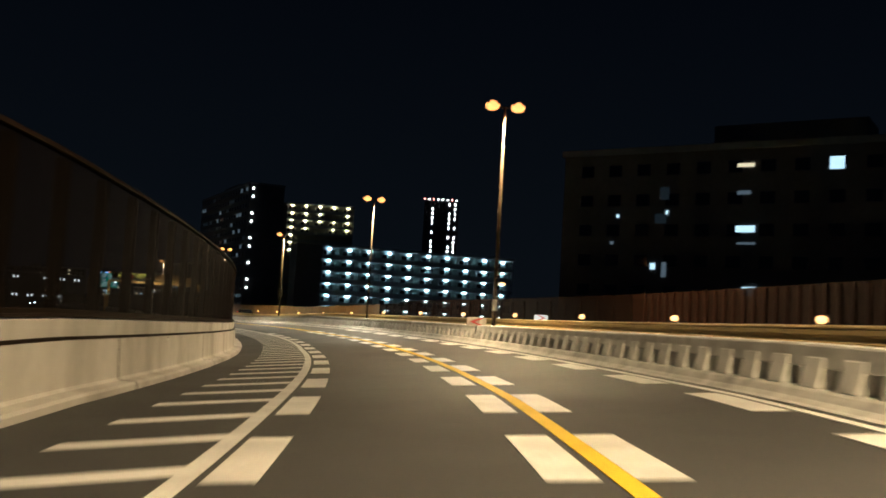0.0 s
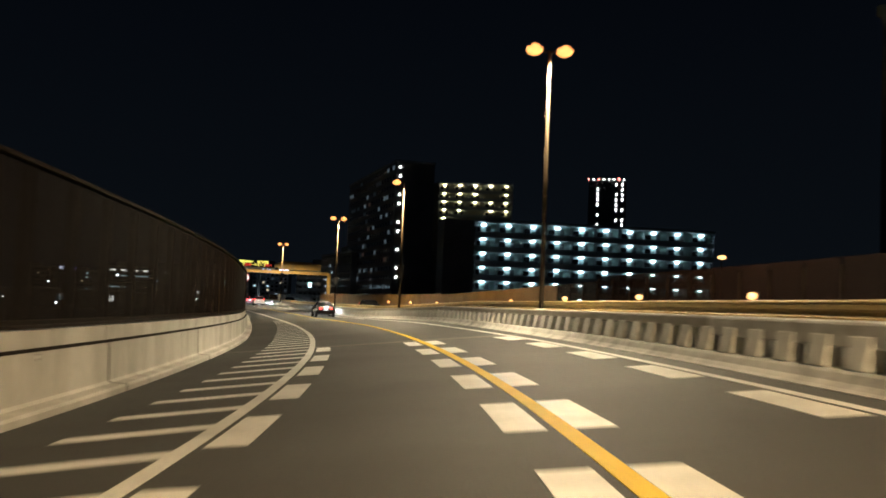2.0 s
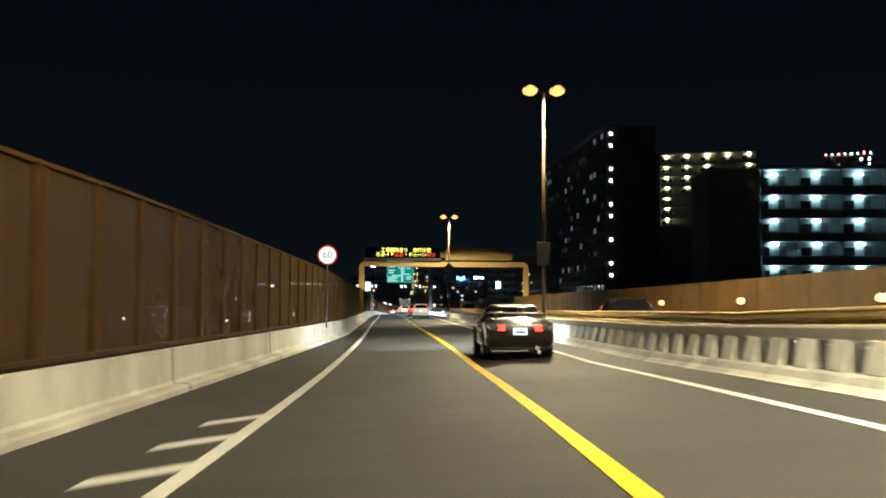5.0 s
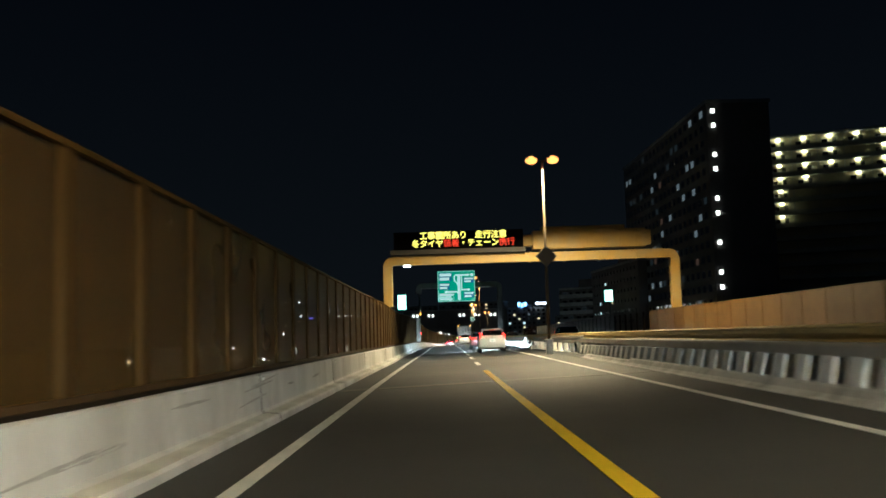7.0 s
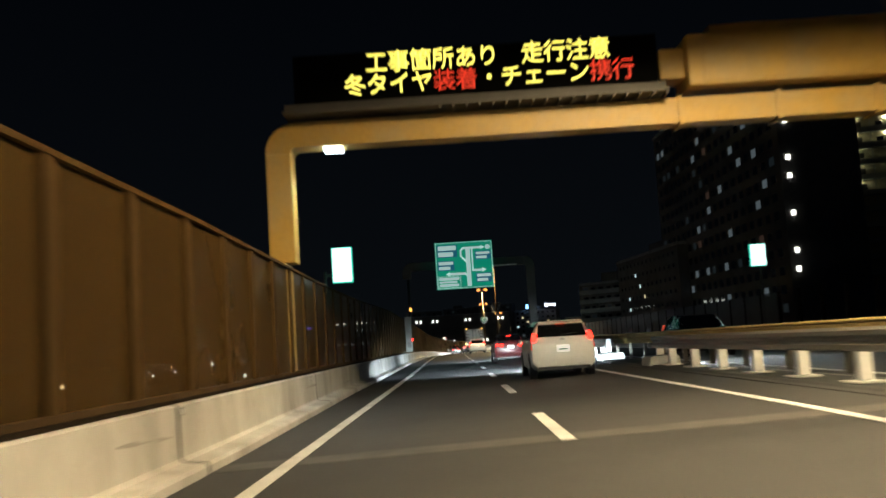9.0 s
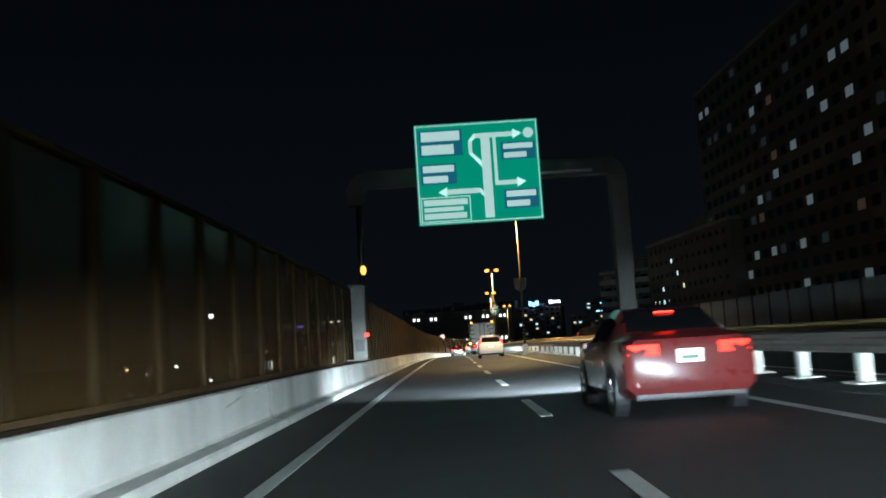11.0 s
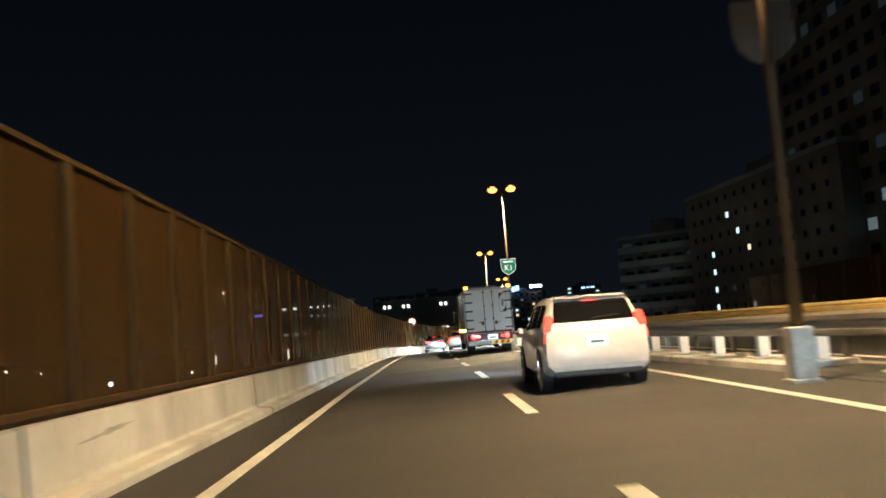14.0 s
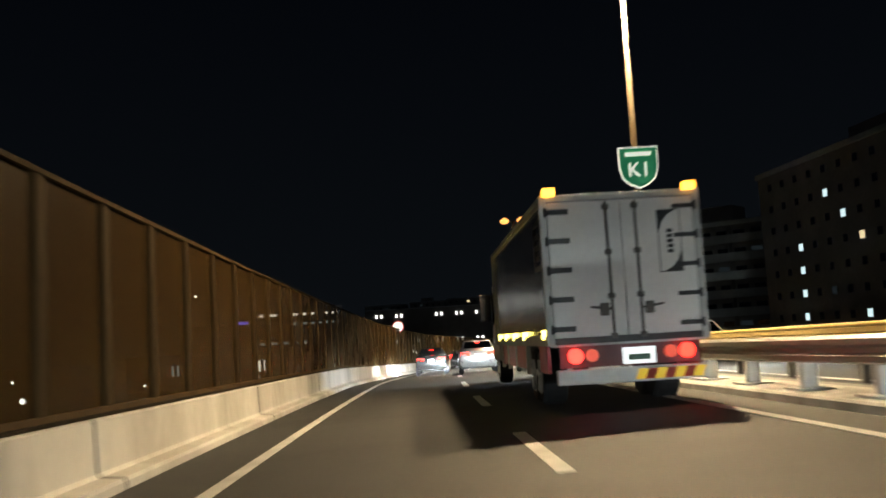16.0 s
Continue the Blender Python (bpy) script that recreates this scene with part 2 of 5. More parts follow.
def twin(ob, name, m, parent):
    """One more piece on the same mesh."""
    o = new(name, ob.data)
    o.parent = parent
    o.matrix_basis = m
    return o


def thing(name, m, label, category, group="", kind=""):
    ob = new(name)
    ob.empty_display_size = 0.2
    ob.matrix_basis = m
    return tagged(ob, label, category, group, kind)


def box(bm, x0, x1, y0, y1, z0, z1, bevel=0.0, m=None):
    r = bmesh.ops.create_cube(bm, size=1.0)
    vs = r["verts"]
    for v in vs:
        v.co = Vector((x0 + (v.co.x + 0.5) * (x1 - x0), y0 + (v.co.y + 0.5) * (y1 - y0), z0 + (v.co.z + 0.5) * (z1 - z0)))
    if bevel:
        es = list({e for v in vs for e in v.link_edges})
        r2 = bmesh.ops.bevel(bm, geom=es, offset=bevel, segments=2, affect="EDGES", profile=0.6)
        vs = list({v for f in r2["faces"] for v in f.verts} | {v for v in vs if v.is_valid})
    if m is not None:
        bmesh.ops.transform(bm, matrix=m, verts=vs)
    return bm


def tube(bm, a, b, r0, r1=None, n=10):
    """A round bar from a to b."""
    a, b = Vector(a), Vector(b)
    d = b - a
    m = Matrix.Translation((a + b) / 2) @ d.to_track_quat("Z", "Y").to_matrix().to_4x4()
    bmesh.ops.create_cone(bm, cap_ends=True, segments=n, radius1=r0, radius2=r0 if r1 is None else r1, depth=d.length, matrix=m)
    return bm


def disc(bm, m, r, depth, n=20):
    bmesh.ops.create_cone(bm, cap_ends=True, segments=n, radius1=r, radius2=r, depth=depth, matrix=m)
    return bm


def one(fn, *a, **k):
    bm = bmesh.new()
    fn(bm, *a, **k)
    return bm


def sweep(name, profile, s0, s1, mat, parent=None, step=1.0, smooth=False):
    """A closed outline, given at each station, drawn along the road."""
    n = max(1, int(math.ceil((s1 - s0) / step)))
    verts, faces, k = [], [], 0
    for i in range(n + 1):
        s = s0 + (s1 - s0) * i / n
        pr = profile(s)
        k = len(pr)
        verts += [at(s, e, z) for e, z in pr]
    for i in range(n):
        for j in range(k):
            a, b = i * k + j, i * k + (j + 1) % k
            faces.append((a, a + k, b + k, b))
    faces.append(tuple(range(k)))
    faces.append(tuple(reversed(range(n * k, n * k + k))))
    ob = new(name, mesh_of(name, verts, faces, mat, smooth))
    if parent:
        ob.parent = parent
    return ob


def band(e0, e1, z=0.007):
    """The outline of a painted line; e0 and e1 are functions of the station or numbers."""
    f0 = e0 if callable(e0) else (lambda s: e0)
    f1 = e1 if callable(e1) else (lambda s: e1)
    return lambda s: [(f0(s), -0.03), (f0(s), z), (f1(s), z), (f1(s), -0.03)]


S0, S1 = -30, 640

# ---- ground, decks and carriageways ----
gr = bmesh.new()
bmesh.ops.create_grid(gr, x_segments=2, y_segments=2, size=2600, matrix=Matrix.Translation((-200, 900, -9.5)))
CITY_GROUND = material("city_ground", (0.03, 0.03, 0.032), 0.85, grain=0.4, scale=0.4, stain=0.5, stain_scale=0.02)
tagged(part("ground", gr, CITY_GROUND), "dark streets and lots far below the expressway", "ground", kind="structure")

deck = sweep("deck", lambda s: [(wall_foot(s) - 0.95, -0.34), (wall_foot(s) - 0.95, -1.5), (13.0, -1.9), (13.0, -0.34)], S0, S1, CONCRETE_D, step=2)
tagged(deck, "grey concrete deck of the elevated expressway", "bridge deck", kind="structure")
road = sweep("road", lambda s: [(wall_foot(s) - 0.3, -0.33), (wall_foot(s) - 0.3, 0), (kerb_right(s) + 0.1, 0), (kerb_right(s) + 0.1, -0.33)], S0, S1, ASPHALT)
tagged(road, "dark grey worn asphalt carriageway of two lanes", "road", kind="structure")
road2 = sweep("road_opposite", lambda s: [(5.6, -0.33), (5.6, -0.01), (12.2, -0.01), (12.2, -0.33)], S0, S1, ASPHALT, step=2)
tagged(road2, "dark asphalt carriageway of the opposite direction", "road", kind="structure")
median = sweep("median", lambda s: [(kerb_right(s) + 0.12, -0.33), (kerb_right(s) + 0.12, 0.03), (5.58, 0.03), (5.58, -0.33)], S0, S1, CONCRETE_D, step=2)
tagged(median, "grey concrete strip between the carriageways", "median", kind="structure")

# joints across the deck
joints = tagged(sweep("expansion_joint", lambda s: [(wall_foot(s), -0.02), (wall_foot(s), 0.004), (kerb_right(s), 0.004), (kerb_right(s), -0.02)], 79.55, 80.7, JOINT, step=0.2), "pale mortar band of a deck joint across the road", "expansion joint", "deck joints", "structure")
for sj in (175.0, 198.5, 220.5, 309.3, 356.0):
    tagged(sweep("expansion_joint", lambda s: [(wall_foot(s), -0.02), (wall_foot(s), 0.004), (kerb_right(s), 0.004), (kerb_right(s), -0.02)], sj, sj + 0.7, JOINT, step=0.35), "pale mortar band of a deck joint across the road", "expansion joint", "deck joints", "structure")

# ---- painted markings ----
tagged(sweep("lane_line_left", band(lambda s: line_left(s) - 0.09, lambda s: line_left(s) + 0.09), S0, S1, PAINT_W), "white painted edge line beside the parapet", "road marking", kind="structure")
tagged(sweep("lane_line_right", band(lambda s: line_right(s) - 0.075, lambda s: line_right(s) + 0.075), S0, S1, PAINT_W), "white painted edge line beside the median", "road marking", kind="structure")
tagged(sweep("lane_line_yellow", band(-0.085, 0.085), S0, 182.6, PAINT_Y), "solid yellow painted line between the lanes", "road marking", kind="structure")
dashes = thing("lane_dashes", Matrix(), "broken white painted line between the lanes", "road marking", kind="structure")
for i in range(0, 36):
    sweep("dash", band(-0.085, 0.085), 188.53 + 10 * i, 192.53 + 10 * i, PAINT_W, dashes)
blocks = thing("slow_down_blocks", Matrix(), "rows of white painted blocks along the lane lines", "road marking", kind="structure")
for i in range(-11, 14):
    s = 18.9 + 4.473 * i
    for e0, e1, lean in ((-0.57, -0.17, -0.25), (0.09, 0.48, 0.25)):
        sweep("block", lambda q: [(e0, -0.03), (e0, 0.007), (e1, 0.007), (e1, -0.03)], s, s + 2.4, PAINT_W, blocks)
    sweep("block", lambda q: [(line_left(q) + 0.16, -0.03), (line_left(q) + 0.16, 0.007), (line_left(q) + 0.56, 0.007), (line_left(q) + 0.56, -0.03)], s + 0.1, s + 2.5, PAINT_W, blocks)
    sweep("block", lambda q: [(line_right(q) - 0.6, -0.03), (line_right(q) - 0.6, 0.007), (line_right(q) - 0.14, 0.007), (line_right(q) - 0.14, -0.03)], s - 0.2, s + 2.2, PAINT_W, blocks)
hatch = thing("hatched_area", Matrix(), "white slanting stripes of a painted no-drive area", "road marking", kind="structure")
for i in range(0, 76):
    s = -26 + 1.97 * i
    room = line_left(s) - wall_foot(s)
    wide = min(1.45, room - 0.55) * float(np.interp(s, [95, 128], [1, 0.3]))
    if wide < 0.3 or s > 128:
        continue
    verts = []
    for z in (-0.03, 0.006):
        for de, ds in ((-0.09, 0.0), (-0.09 - wide, -0.55), (-0.09 - wide, -0.13), (-0.09, 0.42)):
            verts.append(at(s + ds, line_left(s + ds) + de, z))
    o = new("stripe", mesh_of("stripe", verts, [(4, 5, 6, 7), (0, 3, 2, 1), (0, 1, 5, 4), (1, 2, 6, 5), (2, 3, 7, 6), (3, 0, 4, 7)], PAINT_W))
    o.parent = hatch
opp = thing("opposite_markings", Matrix(), "white painted lines of the opposite carriageway", "road marking", kind="structure")
sweep("edge_line", band(6.3, 6.45, 0.0), S0, S1, PAINT_W, opp, step=2)
sweep("edge_line", band(11.5, 11.65, 0.0), S0, S1, PAINT_W, opp, step=2)

# ---- left parapet ----
par = thing("wall_left", Matrix(), "stained grey concrete parapet with a low kerb", "parapet", kind="structure")


def parapet(s):
    f = wall_foot(s)
    t = 0.865 if s < 107.6 else 0.795
    return [(f - 0.9, -0.33), (f, -0.33), (f, 0.09), (f - 0.03, 0.13), (f - 0.27, 0.155), (f - 0.315, 0.2), (f - 0.34, t - 0.025), (f - 0.37, t), (f - 0.72, t), (f - 0.9, t - 0.16)]


def upstand(s):
    f = wall_foot(s)
    return [(f - 0.41, 0.87), (f - 0.41, 1.13), (f - 0.45, 1.16), (f - 0.62, 1.16), (f - 0.66, 1.13), (f - 0.66, 0.87)]


JS = [x for x in np.arange(-30, 100, 9.7)] + [107.6, 117.4, 127, 137, 147, 157.3, 167.2, 177.2, 187.1, 198.5, 209.9, 220.5, 231, 241.4, 252, 262.7, 273.0, 284, 294.6, 305, 315.4, 320.7, 331] + [342 + 10.4 * i for i in range(29)]
for a, b in zip(JS[:-1], JS[1:]):
    sweep("parapet_block", parapet, a + 0.05, b - 0.05, CONCRETE, par)
for a, b in zip(JS[:-1], JS[1:]):
    if b < 110:
        # Dark strip laid on the joint in place of a shadow gap.
        sweep("seam", lambda s: [(wall_foot(s) - 0.335, 0.846), (wall_foot(s) - 0.335, 0.895), (wall_foot(s) - 0.45, 0.895), (wall_foot(s) - 0.45, 0.846)], a + 0.02, b - 0.02, CAP, par)
        sweep("upstand_block", upstand, a + 0.02, b - 0.02, CONCRETE, par)

# sooty scrapes left on the parapet's face
SOOT = material("soot_scrape", (0.36, 0.345, 0.315), 0.85, grain=0.7, scale=30, stain=0.8, stain_scale=4.0, colour2=(0.5, 0.49, 0.465))
scr = random.Random(5)
q = 147.0
for n_ in range(22):
    q += scr.choice((0.5, 1.7, 3.4)) if n_ < 12 else scr.uniform(6, 18)
    z, long, thick, rise = scr.uniform(0.3, 0.62), scr.uniform(0.5, 2.4), scr.uniform(0.012, 0.04), scr.uniform(-0.08, 0.14)
    edge = [(i / 8, thick * math.sin(math.pi * (i + 0.4) / 8.8) ** 0.5 * scr.uniform(0.25, 1.2)) for i in range(9)]
    ring = [(u, rise * u + h) for u, h in edge] + [(u, rise * u - h * scr.uniform(0.5, 1.0)) for u, h in reversed(edge)]
    verts = [at(q + u * long, wall_foot(q + u * long) - 0.315 - 0.025 * (z + dz - 0.2) / 0.57 + out, z + dz) for out in (0.004, -0.01) for u, dz in ring]
    k = len(ring)
    o = new("scrape", mesh_of("scrape", verts, [tuple(range(k)), tuple(reversed(range(k, 2 * k)))] + [(i, i + k, (i + 1) % k + k, (i + 1) % k) for i in range(k)], SOOT))
    o.parent = par

# dark fillers in the parapet's joints
for b in JS[1:-1]:
    sweep("joint_filler", lambda s: [(e - 0.012 if i in (1, 2, 3, 4, 5, 6) else e, z - 0.006 if i in (7, 8) else z) for i, (e, z) in enumerate(parapet(b - 0.1))], b - 0.049, b + 0.049, CAP, par)

# ---- left see-through sound barrier: sill, posts, sheets, top rail ----
barrier = thing("sound_barrier", Matrix(), "tall see-through brown sound barrier with steel posts on the parapet", "sound barrier", kind="structure")
for n_, (a, b, z0) in enumerate(((-30, 107.5, 1.165), (107.7, 222, 0.8), (222.1, 640, 0.8))):
    sweep("sill", lambda s: [(wall_foot(s) - 0.4, z0), (wall_foot(s) - 0.4, z0 + 0.04), (wall_foot(s) - 0.62, z0 + 0.04), (wall_foot(s) - 0.62, z0)], a, b, CAP, barrier)
    sweep("top_rail", lambda s: [(wall_foot(s) - 0.45, wall_top(s) - 0.06), (wall_foot(s) - 0.45, wall_top(s)), (wall_foot(s) - 0.57, wall_top(s)), (wall_foot(s) - 0.57, wall_top(s) - 0.06)], a, b, POST if n_ == 1 else POST_D if n_ == 0 else POST_DIM, barrier)
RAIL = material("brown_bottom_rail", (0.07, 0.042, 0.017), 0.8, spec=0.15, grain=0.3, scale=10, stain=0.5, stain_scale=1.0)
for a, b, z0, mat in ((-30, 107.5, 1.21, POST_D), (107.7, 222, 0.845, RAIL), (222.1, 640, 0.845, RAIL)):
    sweep("bottom_rail", lambda s: [(wall_foot(s) - 0.43, z0), (wall_foot(s) - 0.43, z0 + 0.06), (wall_foot(s) - 0.49, z0 + 0.07), (wall_foot(s) - 0.49, z0)], a, b, mat, barrier)
pm = bmesh.new()
box(pm, -0.1, 0.07, -0.09, 0.09, 0, 1)
for vert in pm.verts:
    if vert.co.x > 0:
        vert.co.y *= 0.8
post_mesh = None
PSTEP = 2.0
s = -28.4
while s < 560:
    z0 = 1.24 if s < 107.5 else 0.875
    m = stand(s, wall_foot(s) - (0.64 if s < 107.5 else 0.51), z0) @ Matrix.Diagonal((0.75, 1.7, wall_top(s) - 0.05 - z0, 1))
    if post_mesh is None:
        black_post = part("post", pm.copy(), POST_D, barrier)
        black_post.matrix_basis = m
        dim_post = part("post", pm.copy(), POST_DIM, barrier)
        dim_post.matrix_basis = stand(561.0, wall_foot(561.0) - 0.51, 0.875) @ Matrix.Diagonal((0.75, 1.4, 2.4, 1))
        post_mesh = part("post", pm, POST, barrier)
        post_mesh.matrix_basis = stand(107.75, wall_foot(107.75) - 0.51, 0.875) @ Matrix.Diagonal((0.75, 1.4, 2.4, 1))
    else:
        twin(black_post if s < 107.5 else post_mesh if s < 221 else dim_post, "post", m, barrier)
    mat = PANEL_CLEAR_DIM if s < 48 else PANEL_D if s < 107.5 else (PANEL if s < 219 else PANEL_DIM)
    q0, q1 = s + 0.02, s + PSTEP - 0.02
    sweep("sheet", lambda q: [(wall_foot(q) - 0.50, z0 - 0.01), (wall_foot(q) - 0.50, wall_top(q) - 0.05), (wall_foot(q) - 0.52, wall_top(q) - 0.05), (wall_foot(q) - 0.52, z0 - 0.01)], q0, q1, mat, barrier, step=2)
    s += PSTEP

# ---- median: concrete balustrade first, steel guard rail further on ----
kerb = thing("kerb_median", Matrix(), "stained concrete kerb along the median", "kerb", kind="structure")
for a in np.arange(-30, 290, 10.0):
    h = float(np.interp(a, [170, 195], [0.2, 0.05]))
    sweep("kerb_block", lambda s: [(kerb_right(s) - 0.14, -0.1), (kerb_right(s) - 0.14, 0.012), (kerb_right(s) - 0.05, 0.1 * h + 0.01), (kerb_right(s) + 0.03, 0.4 * h), (kerb_right(s) + 0.085, 0.85 * h), (kerb_right(s) + 0.12, h), (kerb_right(s) + 0.95, h), (kerb_right(s) + 0.95, -0.1)], a + 0.01, a + 9.99, KERB if a < 185 else ASPHALT_EDGE, kerb)
for a in np.arange(290, 640, 10.0):
    sweep("kerb_block", lambda s: [(kerb_right(s), -0.1), (kerb_right(s) + 0.02, 0.10), (kerb_right(s) + 0.06, 0.13), (kerb_right(s) + 0.95, 0.13), (kerb_right(s) + 0.95, -0.1)], a + 0.01, a + 9.99, KERB, kerb)
# Dark strip added behind the balusters so their openings look darker.
OPENING_DARK = material("dark_opening_backing", (0.035, 0.028, 0.02), 0.95, spec=0.1, grain=0.8, scale=25, stain=0.6, stain_scale=1.2, colour2=(0.07, 0.06, 0.045), bump=0.3)
for a in np.arange(-30, 170, 10.0):
    sweep("grit_strip", lambda s: [(kerb_right(s) + 0.39, 0.19), (kerb_right(s) + 0.39, 0.206), (kerb_right(s) + 0.93, 0.212), (kerb_right(s) + 0.93, 0.19)], a + 0.01, a + 9.99, OPENING_DARK, kerb)
bal = thing("balustrade_median", Matrix(), "low concrete barrier with rows of rectangular openings", "barrier", kind="structure")
bb = one(box, -0.2, -0.05, -0.25, 0.25, 0.0, 0.4, 0.02)
for vert in bb.verts:
    if vert.co.x < -0.12:
        vert.co.x -= 0.1 * (1 - vert.co.z / 0.4)
bl = part("baluster", bb, BALUSTER, bal)
bl.matrix_basis = stand(-29, kerb_right(-29) + 0.42, 0.18)
for i in range(1, 222):
    s = -29 + i
    twin(bl, "baluster", stand(s, kerb_right(s) + 0.42, 0.18 if s < 170 else float(np.interp(s, [170, 195], [0.18, 0.05]))), bal)
for a in np.arange(-30, 193, 9.6):
    low = 0.45 if a < 60 else 0.56
    sweep("top_beam", lambda s: [(kerb_right(s) + 0.25, low), (kerb_right(s) + 0.225, low + 0.02), (kerb_right(s) + 0.245, 0.72), (kerb_right(s) + 0.26, 0.75), (kerb_right(s) + 0.56, 0.75), (kerb_right(s) + 0.6, 0.72), (kerb_right(s) + 0.6, low)], a + 0.01, min(a + 9.59, 193), BALUSTER if a < 60 else BEAM_OLD, bal)


def wbeam(e, z):
    """The outline of a corrugated guard rail beam facing the road."""
    pts = [(0, 0), (0.05, 0.03), (0.05, 0.1), (0.0, 0.14), (0.0, 0.2), (0.05, 0.24), (0.05, 0.31), (0, 0.34)]
    return lambda s: [(e(s) - x, z + y) for x, y in pts] + [(e(s) - x + 0.012, z + y) for x, y in reversed(pts)]


rail = thing("guard_rail_median", Matrix(), "steel guard rail on short white posts with base plates", "guard rail", kind="structure")
for a, b in ((194.0, 215.9), (224.9, 400), (400, 640)):
    sweep("beam", wbeam(lambda s: kerb_right(s) + 0.28, 0.52), a, b, STEEL, rail)
    sweep("beam", wbeam(lambda s: kerb_right(s) + 0.62, 0.52), a, b, STEEL, rail, step=2)
gp = bmesh.new()
box(gp, -0.1, 0.1, -0.095, 0.095, 0.03, 0.56, 0.02)
gpl = bmesh.new()
box(gpl, -0.24, 0.24, -0.28, 0.28, 0.0, 0.03, 0.008)
gpost = part("post", gp, WHITE_STEEL, rail)
gplate = part("base_plate", gpl, WHITE_STEEL, gpost)
s, first = 194.6, True
while s < 520:
    z = 0.05 if s < 290 else 0.13
    m = stand(s, kerb_right(s) + 0.45, z)
    if 216 < s < 224.8:
        s += 2.45
        continue
    if first:
        gpost.matrix_basis = m
        first = False
    else:
        p = twin(gpost, "post", m, rail)
        twin(gplate, "base_plate", Matrix(), p)
    s += 2.45 if s < 290 else 2.2

for a, b in ((215.2, 216.5), (224.2, 225.6)):
    sweep("end_plinth", lambda s: [(kerb_right(s) + 0.02, 0.0), (kerb_right(s) + 0.06, 0.25), (kerb_right(s) + 0.1, 0.29), (kerb_right(s) + 0.84, 0.29), (kerb_right(s) + 0.88, 0.25), (kerb_right(s) + 0.92, 0.0)], a, b, KERB, rail, step=0.7)
for a in (215.75, 225.05):
    twin(gpost, "end_post", stand(a, kerb_right(a) + 0.45, 0.28), rail)

# The sodium lamps' yellow is put into the rail's base colour.
LAMP_TINT_RAIL = material("worn_lamp_tinted_rail", (0.58, 0.43, 0.17), 0.6, 0.1, spec=0.25, grain=0.25, scale=12, stain=0.5, stain_scale=1.2, colour2=(0.3, 0.25, 0.16))
rail2 = thing("guard_rail_opposite", Matrix(), "worn steel guard rail, warm lamp tint in its paint, on posts beside the opposite carriageway", "guard rail", kind="structure")
sweep("beam", wbeam(lambda s: 5.75, 0.6), S0, 420, LAMP_TINT_RAIL, rail2, step=2)
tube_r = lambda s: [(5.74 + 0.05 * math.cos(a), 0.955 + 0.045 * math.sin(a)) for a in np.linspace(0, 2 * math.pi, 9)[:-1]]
sweep("hand_bar", tube_r, S0, 420, LAMP_TINT_RAIL, rail2, step=2, smooth=True)
p2 = part("post", one(box, -0.06, 0.06, -0.06, 0.06, 0, 0.98, 0.01), STEEL, rail2)
p2.matrix_basis = stand(-29, 5.86, 0.02)
for i in range(1, 150):
    twin(p2, "post", stand(-29 + 3 * i, 5.86, 0.02), rail2)

# ---- wall of the opposite carriageway ----
FAR_E = 11.9
farw = thing("wall_right", Matrix(), "concrete parapet with metal sound panels across the opposite carriageway", "parapet", kind="structure")
for a in np.arange(-30, 560, 10.0):
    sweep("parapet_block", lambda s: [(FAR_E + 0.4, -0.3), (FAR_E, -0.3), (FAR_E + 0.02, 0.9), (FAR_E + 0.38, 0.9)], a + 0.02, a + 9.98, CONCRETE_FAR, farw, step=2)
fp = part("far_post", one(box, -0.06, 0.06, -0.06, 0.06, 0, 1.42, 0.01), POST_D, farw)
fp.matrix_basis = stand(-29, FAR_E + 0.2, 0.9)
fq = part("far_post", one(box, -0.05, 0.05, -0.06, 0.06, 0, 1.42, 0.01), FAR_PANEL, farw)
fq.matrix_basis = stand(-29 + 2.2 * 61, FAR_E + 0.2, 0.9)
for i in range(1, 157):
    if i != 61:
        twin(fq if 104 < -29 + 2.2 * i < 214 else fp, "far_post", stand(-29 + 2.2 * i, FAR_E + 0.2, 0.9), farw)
for i in range(0, 156):
    a = -29 + 2.2 * i
    if 213 < a < 226:
        continue
    top = 2.55 if a < 98 else 2.3
    # Past 289 m the dark sheet stands in for wall that no lamp lights.
    sweep("far_panel", lambda s: [(FAR_E + 0.17, 0.92), (FAR_E + 0.17, top), (FAR_E + 0.23, top), (FAR_E + 0.23, 0.92)], a + 0.07, a + 2.13, FAR_RIBBED if a < 54 else FAR_PANEL if 104 < a < 214 else FAR_CLEAR if 214 < a < 289 else FAR_DARK_UNLIT, farw, step=3)
rib = part("far_rib", one(box, 0.1, 0.17, -0.09, 0.09, 0, 1.6, 0.02), RIB_TINTED, farw)
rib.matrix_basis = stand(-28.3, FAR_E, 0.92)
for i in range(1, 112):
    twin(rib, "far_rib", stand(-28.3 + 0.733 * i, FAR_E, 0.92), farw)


def amber_lens():
    bm = bmesh.new()
    bmesh.ops.create_uvsphere(bm, u_segments=14, v_segments=8, radius=0.16, matrix=Matrix.Translation((-0.03, 0, 0)) @ Matrix.Diagonal((0.8, 1.8, 0.8, 1)))
    return bm


DELINEATOR = material("warm_delineator_lamp", (0.9, 0.6, 0.3), 0.3, glow=(1.0, 0.48, 0.15), power=2.8)
